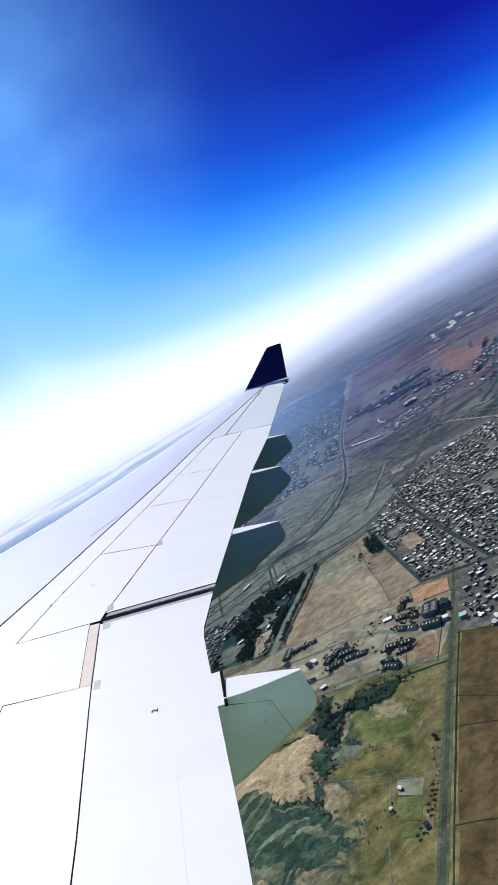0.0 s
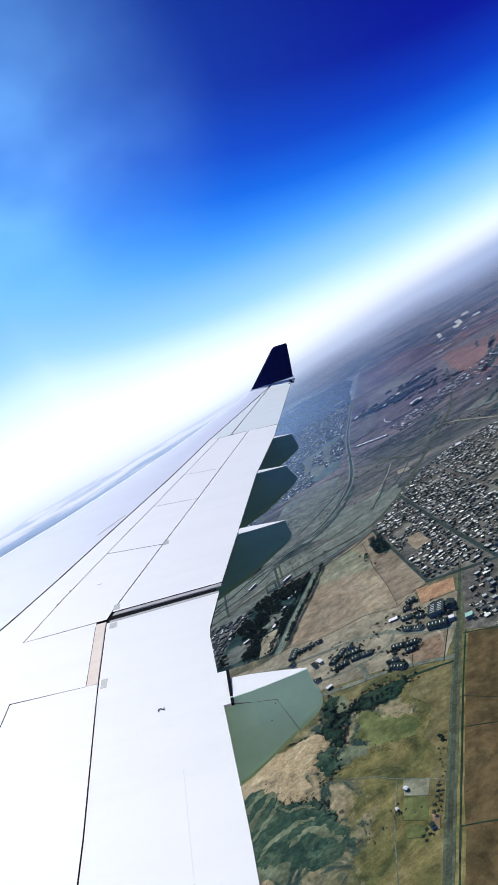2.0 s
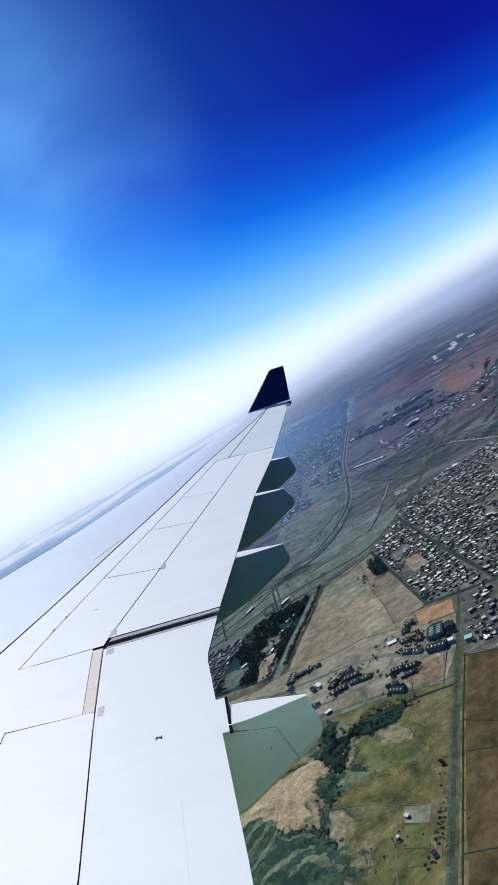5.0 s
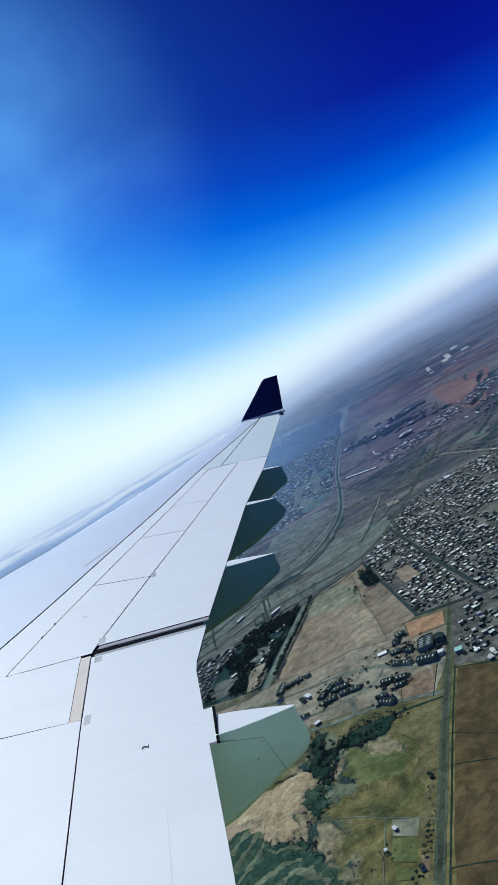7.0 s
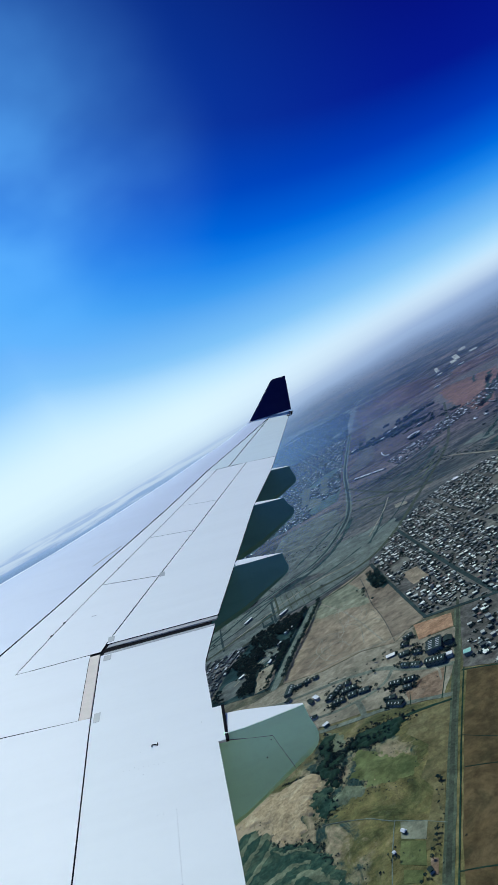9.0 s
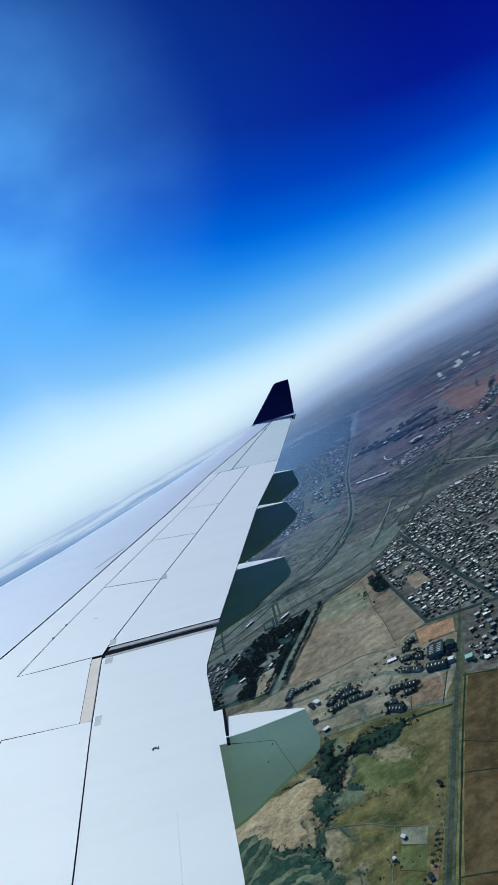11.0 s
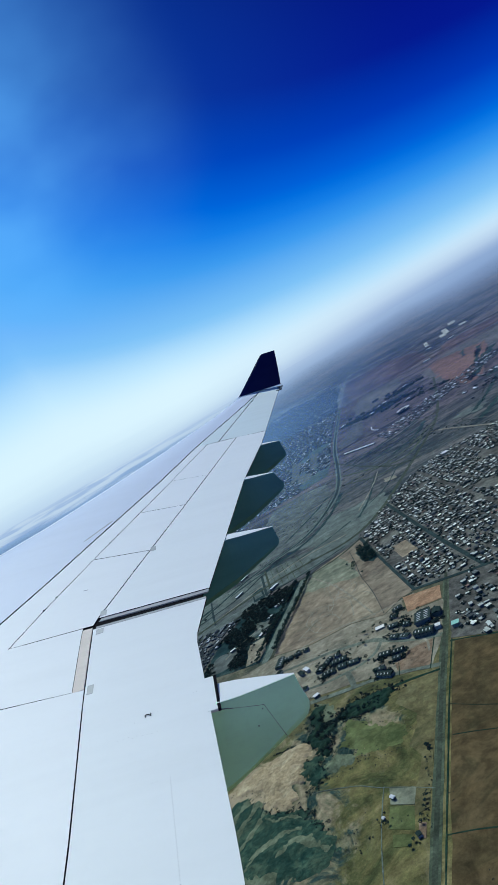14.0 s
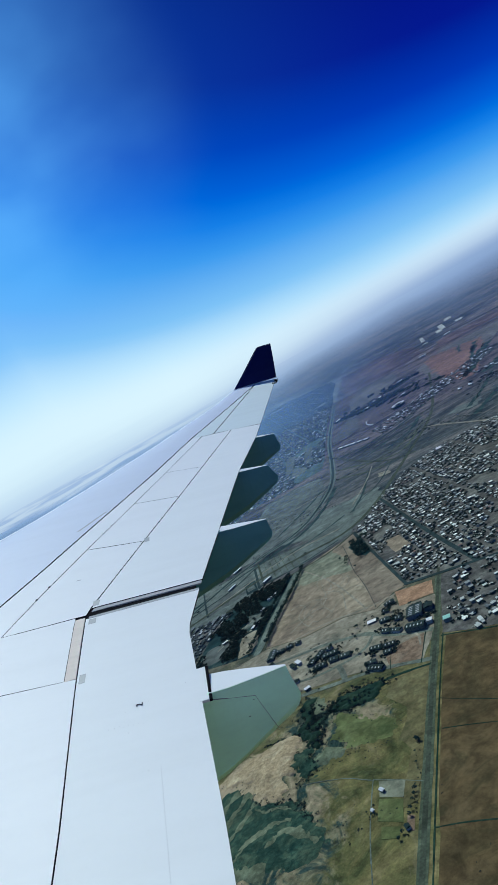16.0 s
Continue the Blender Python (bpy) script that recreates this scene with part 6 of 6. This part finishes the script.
# white strip that draws the bright highlight along the leading edge
panel("metal_strip", le, lambda y: le(y) + 0.10, 2.8, 28.75, METAL_GLINT, "bare-metal edge strip with its bright glint painted white", (0, 0, 0, 0), (0.012, 0.012), 1, 48, 0.004)
# raised black strip that paints the dark slot between tab and fairing
panel("tab_seal", lambda y: 13.752, lambda y: 13.786, 9.60, 10.27, BLACK, "black strip drawn as the dark slot behind the tab", (0, 0, 0, 0), (0.03, 0.03), 1, 2, 0.014)


def nose():
    """The rounded front of the slat, bare metal along the outer half."""
    prof = [(0.0, 0.0), (-0.05, -0.02), (-0.10, -0.07), (-0.13, -0.15), (-0.10, -0.24), (0.02, -0.32), (0.5, -0.40), (1.6, -0.46)]
    ys = np.linspace(2.8, 28.75, 49)
    v = [(le(y) + dx * (1 - 0.5 * (y - 2.8) / 26), y, skin(le(y), y) + dz * (1 - 0.4 * (y - 2.8) / 26)) for y in ys for dx, dz in prof]
    k = len(prof)
    f = [(j * k + i, j * k + i + 1, (j + 1) * k + i + 1, (j + 1) * k + i) for j in range(len(ys) - 1) for i in range(k - 1)]
    part("leading_edge", mesh_of("leading_edge", v, f, METAL_GLINT, smooth=True), wing, "bare-metal leading edge with its shine painted near white")


nose()


def underside():
    ys = np.linspace(2.8, 28.6, 30)
    v, f = [], []
    for y in ys:
        t_ = 1 - 0.55 * (y - 2.8) / 26
        a, b = le(y) + 0.25, te(y) - 0.5
        v += [(a + (b - a) * u, y, skin(te(y), y) - t_ * h) for u, h in ((0, 0.45), (0.3, 0.75), (0.6, 0.70), (0.85, 0.42), (1.0, 0.16))]
    for j in range(len(ys) - 1):
        f += [(j * 5 + i, (j + 1) * 5 + i, (j + 1) * 5 + i + 1, j * 5 + i + 1) for i in range(4)]
    part("lower_skin", mesh_of("lower_skin", v, f, SHADED_GREEN, smooth=True), wing, "grey-green lower skin")


underside()


def fairing(yc, x_te, run, width, tail, drop_te, aft, label, coat=None):
    """A flap-track fairing: a canoe under the trailing edge, its flat top painted white as sunlit, its deep sides in a
    lit or shaded grey-green.
    run: how far the top reaches aft; tail: depth of the blunt end; drop_te: depth under the trailing edge; aft: how far
    the keel passes the top."""
    z0 = 0.0995 * (yc - 2.8) - 0.012
    stations = [(-2.6, 0.10, 0.30), (-1.8, 0.30, 0.75 * drop_te), (-0.9, 0.48, drop_te), (0.0, 0.5, drop_te)]
    stations += [(run * q, 0.5 * (1 - q ** 1.3) + 0.03, (drop_te + (tail - drop_te) * q) * k) for q, k in ((0.25, 1.0), (0.5, 1.0), (0.75, 1.0), (0.88, 0.995), (0.95, 0.955), (0.985, 0.87), (1.0, 0.72))]
    top_v, top_f, v, f = [], [], [], []
    for i, (dx, hw, dep) in enumerate(stations):
        q = max(0.0, dx / run)
        z = z0 - (0.35 if dx < -0.2 else 0.0) - (0.03 * q)
        hw *= width
        keel = aft * q
        top_v += [(x_te + dx, yc - hw, z + 0.006), (x_te + dx, yc + hw, z + 0.006)]
        v += [(x_te + dx, yc - hw, z), (x_te + dx + keel * 0.35, yc - hw * 1.02, z - dep * 0.45), (x_te + dx + keel * 0.85, yc - hw * 0.9, z - dep * 0.85), (x_te + dx + keel, yc, z - dep),
              (x_te + dx + keel * 0.85, yc + hw * 0.9, z - dep * 0.85), (x_te + dx + keel * 0.35, yc + hw * 1.02, z - dep * 0.45), (x_te + dx, yc + hw, z)]
        if i:
            f += [((i - 1) * 7 + j, i * 7 + j, i * 7 + (j + 1) % 7, (i - 1) * 7 + (j + 1) % 7) for j in range(7)]
            if i > 3:
                top_f.append((2 * i - 2, 2 * i, 2 * i + 1, 2 * i - 1))
    k = (len(stations) - 1) * 7
    f += [tuple(range(k, k + 7)), tuple(range(6, -1, -1))]
    body = part("flap_fairing", mesh_of("flap_fairing", v, f, coat or SHADED_GREEN), wing, label)
    # the white of this top puts the sunlight into its colour
    part("fairing_top", mesh_of("fairing_top", top_v[6:], [tuple(a - 6 for a in q) for q in top_f], WHITE_AFT), body, "top painted white for the sunlight on it")
    # panel seam and fasteners on the inboard side
    def on_side(q, s):
        hw = width * (0.5 * (1 - q ** 1.3) + 0.03)
        dep = drop_te + (tail - drop_te) * q
        return (x_te + run * q + aft * q * s * 0.8, yc - hw * 1.03 - 0.004, z0 - 0.03 * q - dep * s)
    w = 0.0012
    if width < 0.4:
        return
    for (q0, s0), (q1, s1) in (((0.02, 0.06), (0.53, 0.24)), ((0.53, 0.24), (0.68, 0.97))):
        a, b = Vector(on_side(q0, s0)), Vector(on_side(q1, s1))
        d = (b - a).normalized().cross(Vector((0, 1, 0))) * w
        part("panel_seam", mesh_of("panel_seam", [a - d, b - d, b + d, a + d, *(p + Vector((0, 0.02, 0)) for p in (a - d, b - d, b + d, a + d))], [(0, 1, 2, 3), (0, 4, 5, 1), (2, 6, 7, 3), (1, 5, 6, 2), (3, 7, 4, 0)], FAINT), body)
    for q, s in ((0.40, 0.46), (0.50, 0.28)):
        c = Vector(on_side(q, s))
        ring = [c + Vector((0.006 * math.cos(math.tau * i / 8), e, 0.006 * math.sin(math.tau * i / 8))) for e in (-0.003, 0.02) for i in range(8)]
        part("fastener", mesh_of("fastener", ring, [tuple(range(8))] + [(i, i + 8, (i + 1) % 8 + 8, (i + 1) % 8) for i in range(8)], BLACK), body)


fairing(9.93, 13.75, 0.93, 0.46, 0.52, 1.15, 0.10, "deep grey-green canoe fairing under the inboard flap, brighter light painted in", LIT_GREEN)
fairing(14.62, 14.37, 0.88, 0.34, 0.36, 0.90, 0.06, "canoe fairing under the outboard flap, painted a shaded grey-green")
fairing(17.92, 15.18, 0.68, 0.30, 0.42, 0.95, 0.18, "canoe fairing under the outboard flap, painted a shaded grey-green")
fairing(20.62, 16.0, 0.50, 0.26, 0.45, 0.80, 0.10, "small canoe fairing near the aileron, painted a shaded grey-green")


def winglet():
    base_f, base_b = Vector((16.38, 28.50, 2.56)), Vector((18.10, 28.76, 2.64))
    top_f, top_b = Vector((17.66, 29.30, 3.91)), Vector((18.24, 29.30, 3.94))
    v, f = [], []
    levels = [0.0, 0.12, 0.3, 0.6, 0.9, 0.97, 1.0]
    prof = [(0.0, 0.0), (0.05, 0.5), (0.3, 1.0), (0.7, 0.6), (1.0, 0.04), (0.7, -0.5), (0.3, -0.8), (0.05, -0.45)]
    for q in levels:
        a, b = base_f.lerp(top_f, q), base_b.lerp(top_b, q)
        a = a.lerp(b, {0.97: 0.02, 1.0: 0.12}.get(q, 0.0))
        bow = Vector((0, -0.06 * math.sin(math.pi * q), 0))
        out = Vector((0, 1, -0.2))
        th = 0.06 * (1 - 0.5 * q) * (0.4 if q == 1.0 else 1)
        for u, s in prof:
            v.append(a.lerp(b, u) + bow + out * s * th)
    k = len(prof)
    for i in range(len(levels) - 1):
        f += [(i * k + j, i * k + (j + 1) % k, (i + 1) * k + (j + 1) % k, (i + 1) * k + j) for j in range(k)]
    f += [tuple(range(k - 1, -1, -1)), tuple(range((len(levels) - 1) * k, len(levels) * k))]
    wl = part("winglet", mesh_of("winglet", v, f, NAVY, smooth=False), wing, "dark navy upturned winglet")
    a, b = base_f + Vector((-0.03, -0.04, -0.03)), base_b + Vector((0.03, -0.03, -0.02))
    rim = [a, b, b + Vector((0, 0.0, 0.03)), a.lerp(b, 0.5) + Vector((0, -0.01, 0.018)), a + Vector((0, 0, 0.03))]
    rim += [p + Vector((0, 0.16, 0.0)) for p in rim]
    part("root_fillet", mesh_of("root_fillet", rim, [(0, 1, 2, 3, 4), (9, 8, 7, 6, 5), (4, 3, 8, 9), (3, 2, 7, 8), (0, 5, 6, 1), (1, 6, 7, 2), (4, 9, 5, 0)], WHITE), wl, "white root fillet")
    for i in range(4):
        y = 28.56 - 0.24 * i
        x = te(y)
        part("static_wick", mesh_of("static_wick", *[(lambda s: ([(x + p[0] + 0.02, y + p[1], skin(x - 0.05, y) + p[2]) for p in s[0]], s[1]))(box_shape(0.20, 0.07, 0.03))][0], BLACK), wl)


winglet()


def marking():
    """The stencilled figure, and the rows of fasteners on the inboard flap."""
    c = bpy.data.curves.new("stencil", "FONT")
    c.body, c.size, c.extrude, c.align_x, c.align_y = "2", 0.26, 0.001, "CENTER", "CENTER"
    tmp = bpy.data.objects.new("stencil", c)
    me = bpy.data.meshes.new_from_object(tmp)
    bpy.data.objects.remove(tmp)
    me.materials.append(BLACK)
    slope = math.degrees(math.atan(0.0995))
    part("stencilled_number", me, wing, "small black stencilled figure", pose(12.96, 9.87, skin(12.96, 9.87) + 0.006, slope, 0, 0) @ pose(0, 0, 0, 0, 0, 90) @ Matrix.Diagonal((0.54, 0.42, 1, 1)))
    heads = {r: mesh_of("fastener", [(r * math.cos(math.tau * i / 8), r * 1.4 * math.sin(math.tau * i / 8), z) for z, r in ((0.0, r), (0.003, r * 0.85)) for i in range(8)],
                        [tuple(range(8, 16))] + [(i, (i + 1) % 8, 8 + (i + 1) % 8, 8 + i) for i in range(8)], FASTENER) for r in (0.0026, 0.0038)}

    def dot(x, y, r):
        part("fastener", heads[r], wing, at=pose(x, y, skin(x, y) + 0.001))
    for i in range(30):
        y = 8.76 - 0.047 * i
        dot(13.17 + (9.15 - y) * 0.041, y, 0.0038)
    for i in range(9):
        dot(12.62 + 0.055 * i + rng.uniform(-0.01, 0.01), 9.55 + rng.uniform(-0.03, 0.03), 0.0026)
    for x, y in ((12.8, 9.8), (13.06, 9.9), (13.5, 10.06), (13.53, 10.06), (12.84, 9.42), (13.0, 8.75), (13.06, 8.75)):
        dot(x, y, 0.0026)
    x, y = ail(27.0) + 0.02, 27.0
    sh = box_shape(0.05, 0.16, 0.02)
    part("hinge_cover", mesh_of("hinge_cover", [(x + a, y + b, skin(x, y) + d + 0.006) for a, b, d in sh[0]], sh[1], BLACK), wing, "small dark hinge cover")
    for y, s in ((13.95, 0.03), (13.55, 0.03), (15.95, 0.026), (16.3, 0.026), (18.0, 0.022), (18.3, 0.022)):
        x = spoil(y)
        sh = box_shape(s, s * 1.6, 0.012)
        part("spoiler_bracket", mesh_of("spoiler_bracket", [(x + a, y + b, skin(x, y) + d + 0.006) for a, b, d in sh[0]], sh[1], BLACK), wing)


marking()


def fuselage():
    """The plain cabin wall behind and around the camera, with the window it looks out of."""
    ob = holder("fuselage", AIRCRAFT)
    tagged(ob, "plain white airliner fuselage section with one window", "fuselage", kind="structure")
    r, zc = 2.82, 3.6
    xs = sorted(set([*np.linspace(2.0, 20.0, 25).round(3).tolist(), 13.92, 14.24, 14.56]))
    zs = [3.9, 4.94]
    angs = sorted(set([math.radians(a) for a in range(-180, 180, 10)] + [math.asin((z - zc) / r) for z in zs]))
    n = len(angs)
    lo, hi = math.asin((3.9 - zc) / r) - 1e-6, math.asin((4.94 - zc) / r) + 1e-6
    for name, rad, mat in (("outer_skin", r, WHITE), ("cabin_lining", r - 0.09, PLATE)):
        v = [(x, rad * math.cos(a), zc + rad * math.sin(a)) for x in xs for a in angs]
        f = []
        for i in range(len(xs) - 1):
            for j in range(n):
                if 13.9 < xs[i] < 14.6 and 13.9 < xs[i + 1] < 14.6 and lo < angs[j] < hi and lo < angs[(j + 1) % n] < hi:
                    continue
                f.append((i * n + j, (i + 1) * n + j, (i + 1) * n + (j + 1) % n, i * n + (j + 1) % n))
        part(name, mesh_of(name, v, f, mat, smooth=True), ob)
    for x, way in ((2.0, 1), (20.0, -1)):
        rim = [(x, (r - 0.02) * math.cos(math.tau * i / 36), zc + (r - 0.02) * math.sin(math.tau * i / 36)) for i in range(36)]
        part("bulkhead", mesh_of("bulkhead", rim + [(x - 0.1 * way, b, c) for _, b, c in rim], [tuple(range(36))[::way], tuple(range(36, 72))[::-way], *[(i, i + 36, (i + 1) % 36 + 36, (i + 1) % 36) for i in range(36)]], PLATE), ob)
    # the belly that carries the wing through under the cabin
    v, f = [], []
    for i, (x, k) in enumerate(((0.0, 0.25), (2.0, 0.8), (5.0, 1.0), (11.0, 1.0), (14.0, 0.85), (17.0, 0.3))):
        v += [(x, 3.0 * k * math.cos(math.tau * j / 24), 0.6 + 1.5 * k * math.sin(math.tau * j / 24)) for j in range(24)]
        if i:
            f += [((i - 1) * 24 + j, i * 24 + j, i * 24 + (j + 1) % 24, (i - 1) * 24 + (j + 1) % 24) for j in range(24)]
    f += [tuple(range(24)), tuple(range(len(v) - 1, len(v) - 25, -1))]
    part("belly_fairing", mesh_of("belly_fairing", v, f, WHITE, smooth=True), ob)


fuselage()
